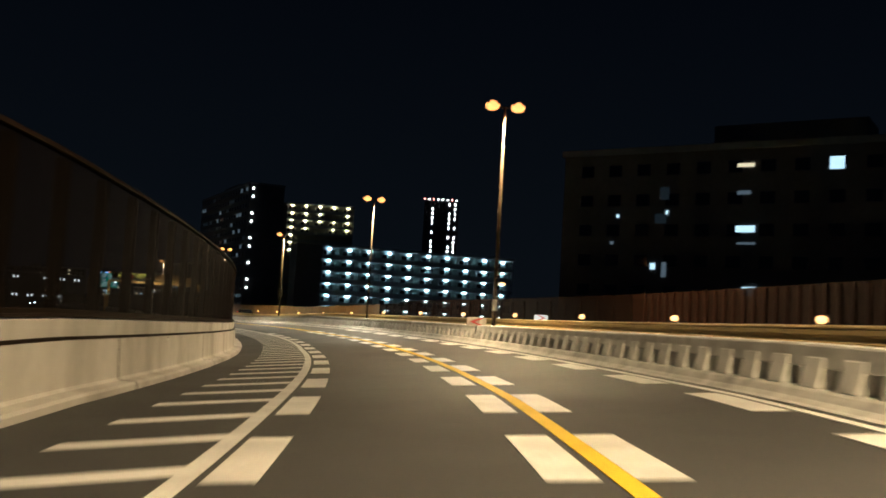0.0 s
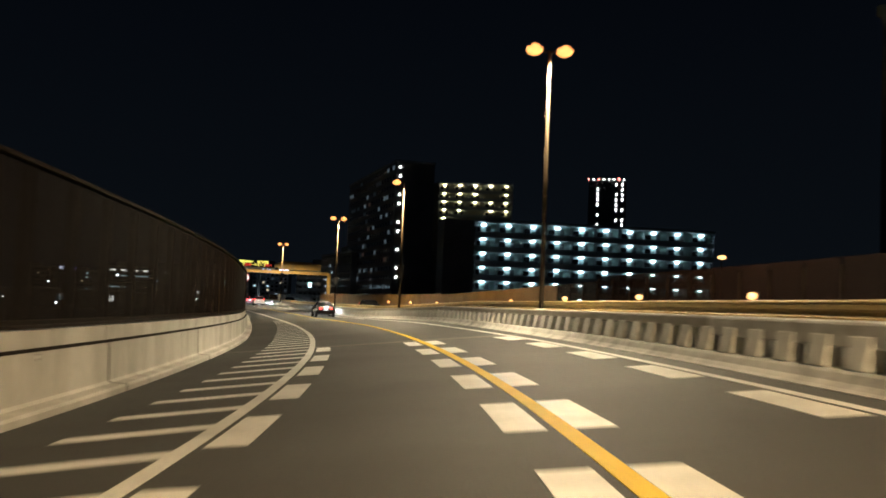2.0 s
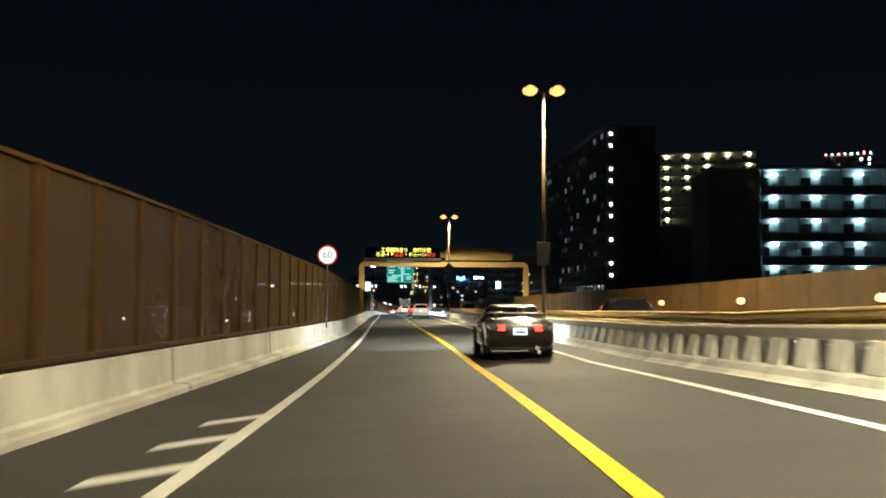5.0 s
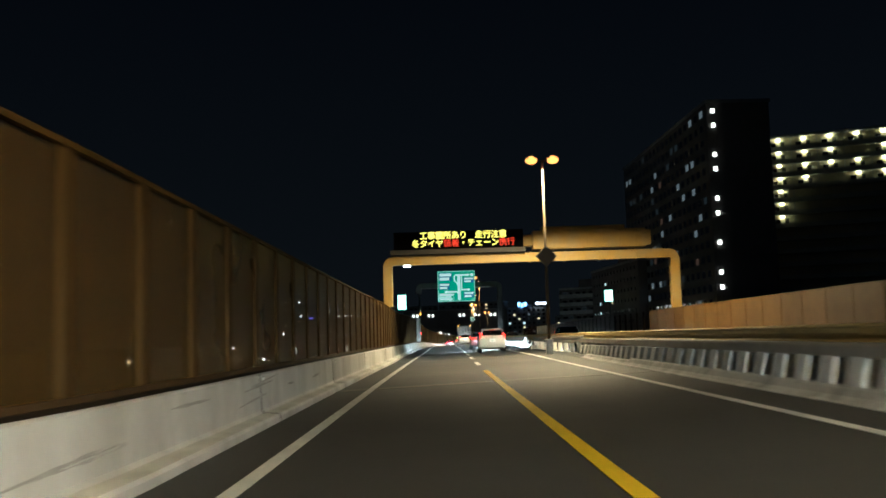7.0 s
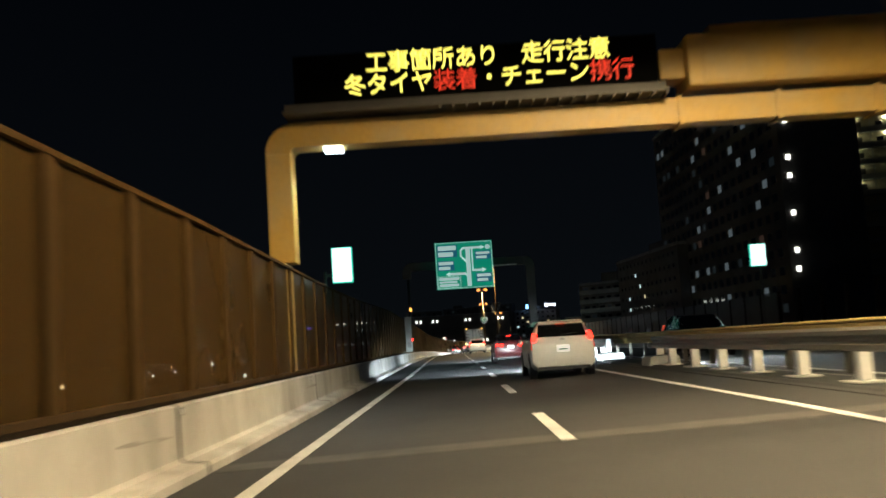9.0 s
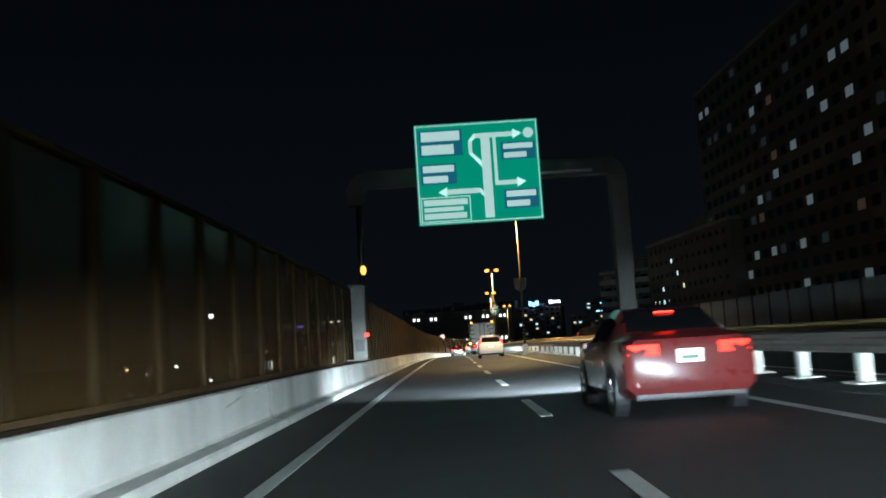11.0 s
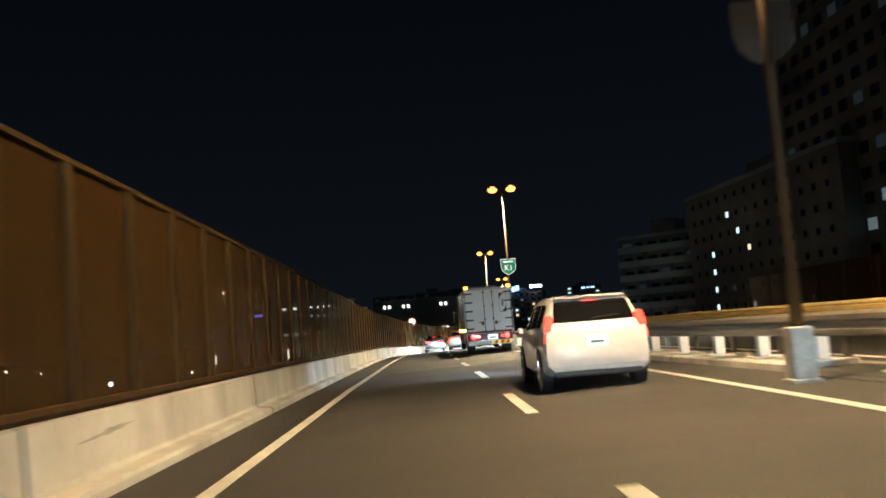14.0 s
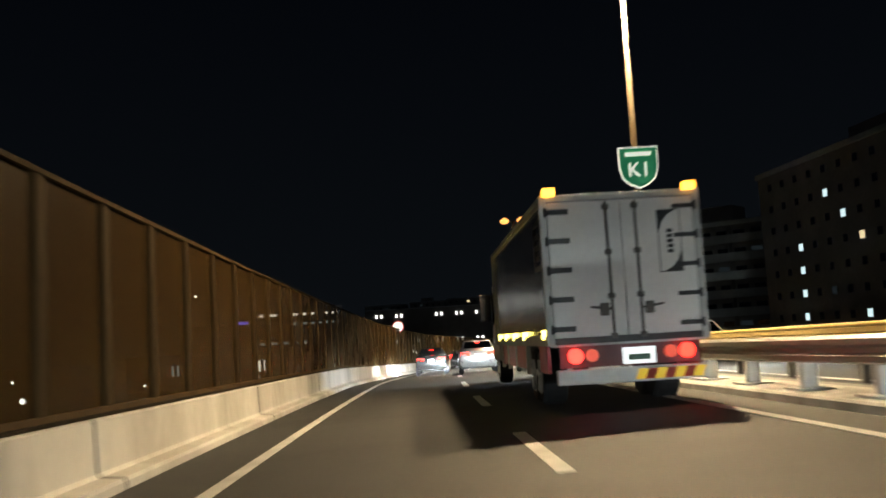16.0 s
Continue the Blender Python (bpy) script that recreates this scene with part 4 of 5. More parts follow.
def truck(m):
    v = thing("box_truck", m, "white box truck with locked rear doors and amber marker lamps", "truck", "vehicles on the road")
    W, Z0, Z1, L = 1.06, 0.93, 2.95, 8.6
    part("cargo_box", one(box, -W + 0.02, W - 0.02, 0.06, L, Z0, Z1 - 0.02, 0.03), BOX_WHITE, v)
    b = bmesh.new()
    for x in (-W, W):
        for y in (0.0, L):
            box(b, x - 0.05, x + 0.05, y - 0.0, y + 0.1, Z0, Z1, 0.012)
        box(b, x - 0.04, x + 0.04, 0, L, Z0 - 0.04, Z0 + 0.1, 0.01)
        box(b, x - 0.04, x + 0.04, 0, L, Z1 - 0.08, Z1, 0.01)
    box(b, -W, W, 0, 0.1, Z1 - 0.1, Z1, 0.012)
    box(b, -W, W, 0, 0.1, Z0 - 0.06, Z0 + 0.04, 0.012)
    part("box_frame", b, BOX_ALU, v, "aluminium edge frame")
    for x0, x1 in ((-W + 0.06, -0.006), (0.006, W - 0.06)):
        d = part("rear_door", one(box, x0, x1, 0.0, 0.05, Z0 + 0.05, Z1 - 0.11, 0.01), BOX_WHITE, v)
        mid = (x0 + x1) / 2
        side = 1 if mid > 0 else -1
        for k in range(5):
            z = Z0 + 0.18 + k * 0.4
            b = bmesh.new()
            box(b, side * (W - 0.34), side * (W - 0.02), -0.03, 0.0, z - 0.03, z + 0.03, 0.006)
            tube(b, (side * (W - 0.03), -0.025, z - 0.06), (side * (W - 0.03), -0.025, z + 0.06), 0.025)
            part("hinge", b, DARK, d)
        b = bmesh.new()
        xr = side * 0.2
        tube(b, (xr, -0.035, Z0 + 0.02), (xr, -0.035, Z1 - 0.13), 0.018)
        for z in (Z0 + 0.06, Z0 + 0.6, Z0 + 1.2, Z1 - 0.2):
            box(b, xr - 0.045, xr + 0.045, -0.05, 0.0, z - 0.035, z + 0.035, 0.006)
        part("lock_rod", b, BACKPLATE, d)
        b = bmesh.new()
        tube(b, (xr, -0.055, Z0 + 0.42), (xr + side * 0.3, -0.055, Z0 + 0.46), 0.016)
        box(b, xr + side * 0.06, xr + side * 0.16, -0.07, 0.0, Z0 + 0.34, Z0 + 0.5, 0.006)
        part("door_handle", b, BACKPLATE, d)
    lab = part("door_sign", one(box, 0.5, 0.82, -0.01, 0.0, Z0 + 0.88, Z0 + 1.74), DARK, v, "white door sign with dark corners and a dark border")
    part("sign_field", one(box, 0.512, 0.808, -0.014, -0.01, Z0 + 0.892, Z0 + 1.728), BOX_WHITE, lab)
    for k, (cx, cz) in enumerate(((0.512, Z0 + 1.728), (0.808, Z0 + 0.892))):
        g = 1 if k == 0 else -1
        b = bmesh.new()
        arc = [(cx, cz), (cx, cz - g * 0.3), (cx + g * 0.05, cz - g * 0.16), (cx + g * 0.13, cz - g * 0.06), (cx + g * 0.25, cz)]
        b.faces.new([b.verts.new((x, -0.0165, z)) for x, z in arc])
        bmesh.ops.solidify(b, geom=b.faces[:], thickness=0.002)
        part("sign_corner", b, DARK, lab)
    for i in range(5):
        part("text_bar", one(box, 0.62, 0.70, -0.018, -0.014, Z0 + 1.14 + 0.07 * i, Z0 + 1.19 + 0.07 * i), DARK, lab)
    for side in (1, -1):
        part("side_panel", one(box, side * (W - 0.03), side * (W - 0.012), 0.14, L - 0.12, Z0 + 0.12, Z1 - 0.1), BOX_SIDE, v, "polished metal side panel")
    part("under_panel", one(box, -W + 0.1, W - 0.1, 0.02, 0.08, 0.58, 0.9, 0.01), UNDER_REFLECTION, v, "dark panel behind the lamps, their red reflection in its colour")
    for x in (-W + 0.09, W - 0.09):
        part("marker_lamp", one(box, x - 0.09, x + 0.09, -0.08, 0.02, Z1 - 0.02, Z1 + 0.09, 0.02), AMBER_LAMP, v, "glowing amber marker lamp")
        b = bmesh.new()
        disc(b, pose(x * 0.78, -0.06, 0.74, 90, 0, 0), 0.1, 0.06, 22)
        part("tail_lamp", b, TAIL, v, "round glowing red tail lamp")
        b = bmesh.new()
        disc(b, pose(x * 0.55, -0.06, 0.74, 90, 0, 0), 0.085, 0.05, 22)
        part("turn_lamp", b, TAIL_DIM, v)
    b = bmesh.new()
    box(b, -W + 0.05, W - 0.05, -0.02, 0.12, 0.9, 0.99, 0.01)
    box(b, -0.75, -0.6, 0.1, 8.8, 0.66, 0.98, 0.01)
    box(b, 0.6, 0.75, 0.1, 8.8, 0.66, 0.98, 0.01)
    part("chassis", b, DARK, v)
    part("rear_bumper", one(box, -W + 0.04, W - 0.04, -0.1, 0.04, 0.36, 0.56, 0.02), WHITE_STEEL, v, "white painted bumper")
    for k in range(7):
        x = 0.02 + k * 0.13
        b = bmesh.new()
        for (xx, zz) in ((0, 0.39), (0.13, 0.39), (0.19, 0.53), (0.06, 0.53)):
            b.verts.new((x + xx, -0.106, zz))
        b.verts.ensure_lookup_table()
        b.faces.new(b.verts)
        bmesh.ops.solidify(b, geom=b.faces[:], thickness=0.004)
        part("chevron", b, CHEVRON_R if k % 2 else CHEVRON_Y, v)
    pl = part("number_plate", one(box, -0.12, 0.32, -0.09, -0.05, 0.6, 0.82, 0.01), PLATE_LIT, v, "white lit number plate")
    part("plate_bar", one(box, -0.05, 0.25, -0.095, -0.088, 0.65, 0.73), PLATE_BAR, pl)
    for x in (-W + 0.02, W - 0.02):
        side = 1 if x > 0 else -1
        for y0, y1 in ((0.5, 1.3), (3.1, 4.6), (4.8, 6.2), (6.4, 7.4)):
            part("side_guard", one(box, x - 0.03, x + 0.03, y0, y1, 0.5, 0.98, 0.015), RED_GUARD, v, "red side guard")
        for y in (3.0, 4.7, 6.3, 7.7):
            part("guard_post", one(box, x - 0.035, x + 0.035, y - 0.05, y + 0.05, 0.42, 1.0, 0.01), WHITE_STEEL, v)
        for y in (0.4, 2.9, 4.6, 6.2, 7.7):
            part("side_lamp", one(box, x - 0.02, x + side * 0.07, y - 0.07, y + 0.07, 1.0, 1.1, 0.015), AMBER_LOW, v, "glowing yellow side lamp")
        for y in (1.75, 2.5):
            wheel(v, x - side * 0.2, y, 0.42, 0.36)
        wheel(v, x - side * 0.16, 9.3, 0.42, 0.28)
        b = bmesh.new()
        for y0, y1, z0, z1 in ((0.35, 1.15, 2.62, 2.68), (0.35, 1.15, 1.98, 2.04), (0.35, 0.41, 2.04, 2.62), (1.09, 1.15, 2.04, 2.62), (0.56, 0.94, 2.44, 2.5), (0.56, 0.94, 2.28, 2.34), (0.56, 0.94, 2.12, 2.18)):
            box(b, x - 0.02, x + 0.005, y0, y1, z0, z1)
        o = part("side_emblem", b, DARK, v)
        o.location.x = side * 0.012
    b = bmesh.new()
    box(b, -1.03, 1.03, 8.85, 10.6, 0.5, 1.4, 0.09)
    box(b, -1.0, 1.0, 8.9, 10.45, 1.35, 2.4, 0.12)
    part("cab", b, BOX_WHITE, v)
    for side in (1, -1):
        part("cab_window", one(box, side * 0.995, side * 1.015, 9.4, 10.25, 1.45, 2.15, 0.02), CAR_GLASS, v)
        b = bmesh.new()
        box(b, side * 1.08, side * 1.28, 10.4, 10.5, 1.5, 2.1, 0.03)
        tube(b, (side * 0.98, 10.38, 2.05), (side * 1.18, 10.45, 2.05), 0.02)
        part("mirror", b, DARK, v)
        part("head_lamp", one(box, side * 0.62, side * 0.96, 10.52, 10.64, 0.66, 0.88, 0.03), HEAD, v)
    part("windscreen", one(box, -0.88, 0.88, 10.43, 10.47, 1.45, 2.2, 0.02), CAR_GLASS, v)
    part("fairing", one(box, -0.9, 0.9, 9.0, 9.9, 2.38, 2.85, 0.15), BOX_WHITE, v)
    lamps(v, ((-0.8, 10.7, 0.8), (0.8, 10.7, 0.8)), 6000.0)
    return v


truck(stand(324.5, 2.0) @ Matrix.Scale(1.14, 4))


# ---- writing ----
def writing(text, size, mat, parent, m, name="lettering", align="CENTER", depth=0.01):
    cu = bpy.data.curves.new(name, "FONT")
    cu.body, cu.size, cu.align_x, cu.align_y, cu.extrude, cu.resolution_u = text, size, align, "CENTER", depth, 3
    tmp = new("tmp", cu)
    me = bpy.data.meshes.new_from_object(tmp.evaluated_get(bpy.context.evaluated_depsgraph_get()))
    bpy.data.objects.remove(tmp)
    bpy.data.curves.remove(cu)
    me.materials.clear()
    me.materials.append(mat)
    ob = new(name, me)
    ob.parent = parent
    ob.matrix_basis = m
    return ob


LED_Y = material("led_yellow", (0.1, 0.08, 0.01), 0.5, glow=(1.0, 0.83, 0.13), power=2.6)
LED_R = material("led_red", (0.1, 0.01, 0.01), 0.5, glow=(1.0, 0.05, 0.02), power=1.1)

# ---- message board gantry ----
gan = thing("message_gantry", stand(207.8, 0.0), "cream steel portal gantry carrying a lit message board and a cabinet", "gantry")


def elbow(cx, cz, r0, r1, a0, a1, y):
    """A quarter bend of a rectangular steel section."""
    bm = bmesh.new()
    rings = []
    for i in range(9):
        a = radians(a0 + (a1 - a0) * i / 8)
        rings.append([bm.verts.new((cx + r * math.cos(a), q, cz + r * math.sin(a))) for r, q in ((r0, -y), (r1, -y), (r1, y), (r0, y))])
    for p, q in zip(rings[:-1], rings[1:]):
        for j in range(4):
            bm.faces.new((p[j], p[(j + 1) % 4], q[(j + 1) % 4], q[j]))
    bm.faces.new(rings[0])
    bm.faces.new(list(reversed(rings[-1])))
    return bm


part("column_base", one(box, -5.4, -4.62, -0.45, 0.45, -1.2, 3.05, 0.05), GANTRY, gan)
part("column", one(box, -4.98, -4.44, -0.3, 0.3, 3.05, 5.38, 0.03), GANTRY, gan)
part("elbow", elbow(-4.31, 5.38, 0.13, 0.67, 180, 90, 0.3), GANTRY, gan)
part("column", one(box, 12.3, 12.84, -0.3, 0.3, -1.2, 5.38, 0.03), GANTRY, gan)
part("elbow", elbow(12.17, 5.38, 0.13, 0.67, 0, 90, 0.3), GANTRY, gan)
part("beam", one(box, -4.31, 12.17, -0.3, 0.3, 5.51, 6.05, 0.0), GANTRY, gan)
for x in (3.9, 6.0, 8.1, 10.2):
    part("beam_flange", one(box, x - 0.05, x + 0.05, -0.36, 0.36, 5.46, 6.09, 0.01), GANTRY, gan)
part("walkway", one(box, -4.5, 3.6, -0.75, 0.2, 6.12, 6.19, 0.01), BACKPLATE, gan)
for i in range(18):
    x = -1.2 + 0.28 * i
    part("walkway_bracket", one(box, x - 0.02, x + 0.02, -0.74, 0.1, 6.06, 6.12), BACKPLATE, gan)
board = part("message_board", one(box, -4.3, 3.5, -0.35, 0.25, 6.4, 7.48, 0.03), BOARD_BLACK, gan, "black message board with yellow and red writing")
part("board_sill", one(box, -4.5, 3.6, -0.5, 0.3, 6.21, 6.39, 0.02), BACKPLATE, gan)
PITCH = 0.478
for row, z, cells in ((0, 7.2, " 工事箇所あり 走行注意"), (1, 6.72, "冬タイヤ装着・チェーン携行")):
    for i, ch in enumerate(cells):
        if ch == " ":
            continue
        mat = LED_R if row == 1 and ch in "装着携行" else LED_Y
        writing(ch, 0.5, mat, board, pose(-2.98 + PITCH * i, -0.36, z, 90, 0, 0))
cabn = part("cabinet", one(box, 4.05, 10.8, -0.7, 0.5, 6.2, 7.3, 0.03), GANTRY, gan, "cream painted equipment cabinet")
part("cabinet_top", one(box, 4.6, 9.6, -0.5, 0.4, 7.3, 7.55, 0.03), GANTRY, gan)
for i in range(7):
    x = 4.35 + 0.98 * i
    part("cabinet_door", one(box, x, x + 0.86, -0.73, -0.7, 6.27, 7.2, 0.01), GANTRY, cabn)
part("cable_box", one(box, 3.52, 4.05, -0.4, 0.3, 6.45, 7.1, 0.02), GANTRY, gan)
part("gantry_lamp", one(box, -3.75, -3.35, -0.16, 0.16, 5.42, 5.51, 0.02), WHITE_GLOW, gan, "cool white lamp under the beam")
ll = bpy.data.lights.new("gantry_light", "SPOT")
ll.energy, ll.color, ll.spot_size, ll.spot_blend, ll.shadow_soft_size = 250, (0.8, 0.97, 1.0), radians(150), 0.5, 0.15
lo = new("gantry_light", ll)
lo.matrix_basis = gan.matrix_basis @ pose(-3.55, 0, 5.2)

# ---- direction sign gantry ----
# The direction sign has no lamp; green, white and blue glow as returned headlight.
SIGN_G = material("sign_green_glow", (0.01, 0.22, 0.12), 0.4, glow=(0.03, 0.8, 0.5), power=0.27)
SIGN_W = material("sign_white_glow", (0.75, 0.78, 0.76), 0.4, glow=(0.75, 1.0, 0.93), power=0.55)
SIGN_B = material("sign_blue_glow", (0.01, 0.06, 0.25), 0.4, glow=(0.05, 0.45, 0.6), power=0.2)
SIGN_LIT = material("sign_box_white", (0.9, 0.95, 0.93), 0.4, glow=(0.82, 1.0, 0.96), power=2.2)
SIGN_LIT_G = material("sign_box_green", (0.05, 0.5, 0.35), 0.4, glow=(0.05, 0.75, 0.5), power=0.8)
GREY_PAINT = material("grey_gantry_paint", (0.075, 0.073, 0.068), 0.55, 0.1, grain=0.2, scale=8, stain=0.5, stain_scale=0.8)
GREY_LIGHT = material("pale_grey_mast_paint", (0.14, 0.14, 0.125), 0.55, 0.1, grain=0.2, scale=8, stain=0.5, stain_scale=0.8)
gs = thing("direction_gantry", stand(256.5, 0.0), "grey steel portal gantry carrying a green direction sign", "gantry")
part("column", one(box, 4.5, 5.1, -0.28, 0.28, 0.3, 6.55, 0.05), GREY_PAINT, gs)
part("column_foot", one(box, 4.36, 5.26, -0.5, 0.5, 0.0, 0.72, 0.04), KERB, gs)
part("elbow", elbow(4.38, 6.55, 0.12, 0.72, 0, 90, 0.28), GREY_PAINT, gs)
part("beam", one(box, -3.85, 4.38, -0.25, 0.25, 6.67, 7.27, 0.03), GREY_PAINT, gs)
part("elbow", elbow(-3.85, 6.55, 0.12, 0.72, 180, 90, 0.25), GREY_PAINT, gs)
part("column_head", one(box, -4.57, -3.97, -0.25, 0.25, 6.1, 6.55, 0.02), GREY_PAINT, gs)
part("slim_column", one(tube, (-4.2, 0, 3.3), (-4.2, 0, 6.1), 0.11, 0.1, 12), DARK, gs, smooth=True)
part("lower_column", one(box, -4.62, -4.15, -0.2, 0.2, 0.84, 3.3, 0.03), GREY_LIGHT, gs, "pale grey lower column")
part("column_cap", one(box, -4.68, -4.1, -0.26, 0.26, 3.3, 3.36, 0.01), GREY_LIGHT, gs)
part("foot_plate", one(box, -4.95, -4.1, -0.28, 0.28, 0.796, 0.84, 0.01), GREY_LIGHT, gs)
part("beacon", one(disc, pose(-4.14, -0.14, 3.85, 90, 0, 0) @ Matrix.Diagonal((0.8, 1.3, 1, 1)), 0.12, 0.08), AMBER_GLOW, gs, "amber beacon on the column")
part("small_beacon", one(disc, pose(-4.12, -0.24, 1.65, 90, 0, 0), 0.07, 0.06), TAIL, gs, "small red beacon")
part("switch_box", one(box, -4.5, -4.22, -0.32, -0.2, 1.1, 1.5, 0.02), GREY_PAINT, gs)
for x in (-1.05, 1.05):
    part("hanger", one(box, x - 0.12, x + 0.12, -1.1, -0.25, 6.85, 7.1, 0.02), GREY_PAINT, gs)
    part("bracket", one(box, x - 0.15, x + 0.15, -1.16, -1.04, 5.2, 8.4, 0.02), GREY_PAINT, gs)
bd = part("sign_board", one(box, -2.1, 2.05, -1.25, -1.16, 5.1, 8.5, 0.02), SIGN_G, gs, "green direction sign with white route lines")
YS = -1.262


def flat(name, mat, y, *pts):
    """A thin plate on the sign, given by its corners."""
    bm = bmesh.new()
    bm.faces.new([bm.verts.new((x, y, z)) for x, z in pts])
    bmesh.ops.solidify(bm, geom=bm.faces[:], thickness=0.008)
    return part(name, bm, mat, bd)


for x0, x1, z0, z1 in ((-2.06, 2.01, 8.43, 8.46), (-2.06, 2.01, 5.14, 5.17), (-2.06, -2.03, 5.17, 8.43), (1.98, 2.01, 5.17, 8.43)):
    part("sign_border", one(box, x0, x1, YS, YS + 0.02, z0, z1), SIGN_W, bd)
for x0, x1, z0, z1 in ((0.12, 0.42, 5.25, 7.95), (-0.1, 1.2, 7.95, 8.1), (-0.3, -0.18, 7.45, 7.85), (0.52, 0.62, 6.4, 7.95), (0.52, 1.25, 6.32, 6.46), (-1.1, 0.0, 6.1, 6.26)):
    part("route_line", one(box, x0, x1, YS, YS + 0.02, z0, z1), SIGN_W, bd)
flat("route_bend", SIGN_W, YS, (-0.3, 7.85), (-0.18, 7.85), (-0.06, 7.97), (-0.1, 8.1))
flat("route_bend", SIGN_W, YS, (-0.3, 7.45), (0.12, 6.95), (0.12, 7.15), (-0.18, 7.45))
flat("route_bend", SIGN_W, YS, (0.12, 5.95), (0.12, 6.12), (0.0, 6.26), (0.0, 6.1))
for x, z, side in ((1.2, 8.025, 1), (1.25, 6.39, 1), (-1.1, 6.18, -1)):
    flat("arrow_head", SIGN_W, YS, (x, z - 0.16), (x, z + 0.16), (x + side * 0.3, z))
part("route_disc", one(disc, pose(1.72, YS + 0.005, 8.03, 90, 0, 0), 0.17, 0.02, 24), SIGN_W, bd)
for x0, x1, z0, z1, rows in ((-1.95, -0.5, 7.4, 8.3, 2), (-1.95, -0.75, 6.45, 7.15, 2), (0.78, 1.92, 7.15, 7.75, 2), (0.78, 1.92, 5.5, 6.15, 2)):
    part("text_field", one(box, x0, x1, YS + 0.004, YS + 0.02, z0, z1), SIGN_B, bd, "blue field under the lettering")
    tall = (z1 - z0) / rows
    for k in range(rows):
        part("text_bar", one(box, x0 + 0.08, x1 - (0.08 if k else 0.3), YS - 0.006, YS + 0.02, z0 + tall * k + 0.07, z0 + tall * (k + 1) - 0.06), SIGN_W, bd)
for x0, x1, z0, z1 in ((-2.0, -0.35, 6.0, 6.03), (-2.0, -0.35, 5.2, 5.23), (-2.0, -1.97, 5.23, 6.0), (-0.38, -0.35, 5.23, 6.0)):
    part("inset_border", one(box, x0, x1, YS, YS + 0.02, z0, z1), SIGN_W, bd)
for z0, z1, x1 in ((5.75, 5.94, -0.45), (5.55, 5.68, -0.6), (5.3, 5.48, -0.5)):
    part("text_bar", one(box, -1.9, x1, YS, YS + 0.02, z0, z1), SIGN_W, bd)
part("lamp_arm", one(box, 2.05, 3.75, -1.3, -1.22, 6.58, 6.66, 0.015), WHITE_STEEL, gs)


# ---- small signs ----
def lit_box_sign(s, e, z0, z1, w, back):
    d = thing("lit_sign", stand(s, e, 0.0), "white lit box sign with a green frame on a post", "sign", "lit box signs")
    part("sign_case", one(box, -w / 2 - 0.03, w / 2 + 0.03, -0.06, 0.1, z0 - 0.03, z1 + 0.03, 0.02), SIGN_LIT_G, d)
    part("sign_face", one(box, -w / 2, w / 2, -0.075, -0.05, z0, z1, 0.004), SIGN_LIT, d)
    bm = bmesh.new()
    tube(bm, (back, 0.02, 2.9 if back < 0 else 0.7), (back, 0.02, z0 + 0.3), 0.045)
    tube(bm, (back, 0.02, z0 + 0.2), (0, 0.02, z0 + 0.2), 0.04)
    part("post", bm, GREY_PAINT, d)


lit_box_sign(214.0, -4.22, 3.18, 4.12, 0.52, -0.5)
lit_box_sign(228.0, 12.0, 3.55, 4.45, 0.62, 0.1)

# Glow on these unlit signs stands in for headlights they reflect.
RED_RING = material("sign_red_glow", (0.45, 0.03, 0.03), 0.4, glow=(0.8, 0.05, 0.05), power=0.1)
SIGN_BLUE = material("sign_blue", (0.02, 0.05, 0.3), 0.5)
SIGN_FACE = material("sign_face_glow", (0.8, 0.8, 0.78), 0.4, glow=(1, 1, 0.95), power=0.6)
SIGN_DULL = material("curve_board_white", (0.5, 0.45, 0.4), 0.45, grain=0.2, scale=14, stain=0.4, stain_scale=2)
SHIELD_G = material("shield_green_glow", (0.02, 0.25, 0.13), 0.4, glow=(0.05, 0.5, 0.3), power=0.05)


def speed_sign(s, e, z, r, text):
    d = thing("speed_sign", stand(s, e, 0.0), "round white speed limit sign with a red ring", "road sign", "round road signs")
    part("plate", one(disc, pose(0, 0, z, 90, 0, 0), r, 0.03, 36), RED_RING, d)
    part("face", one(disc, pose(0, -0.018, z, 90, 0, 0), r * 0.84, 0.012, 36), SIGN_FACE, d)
    if text:
        writing(text, r * 1.05, SIGN_BLUE, d, pose(0, -0.028, z, 90, 0, 0))
    bm = bmesh.new()
    tube(bm, (0, 0.05, 0.6), (0, 0.05, z + r * 0.6), 0.035)
    part("post", bm, GREY_PAINT, d)


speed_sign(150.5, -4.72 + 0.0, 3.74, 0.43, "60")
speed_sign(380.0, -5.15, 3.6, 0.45, "")


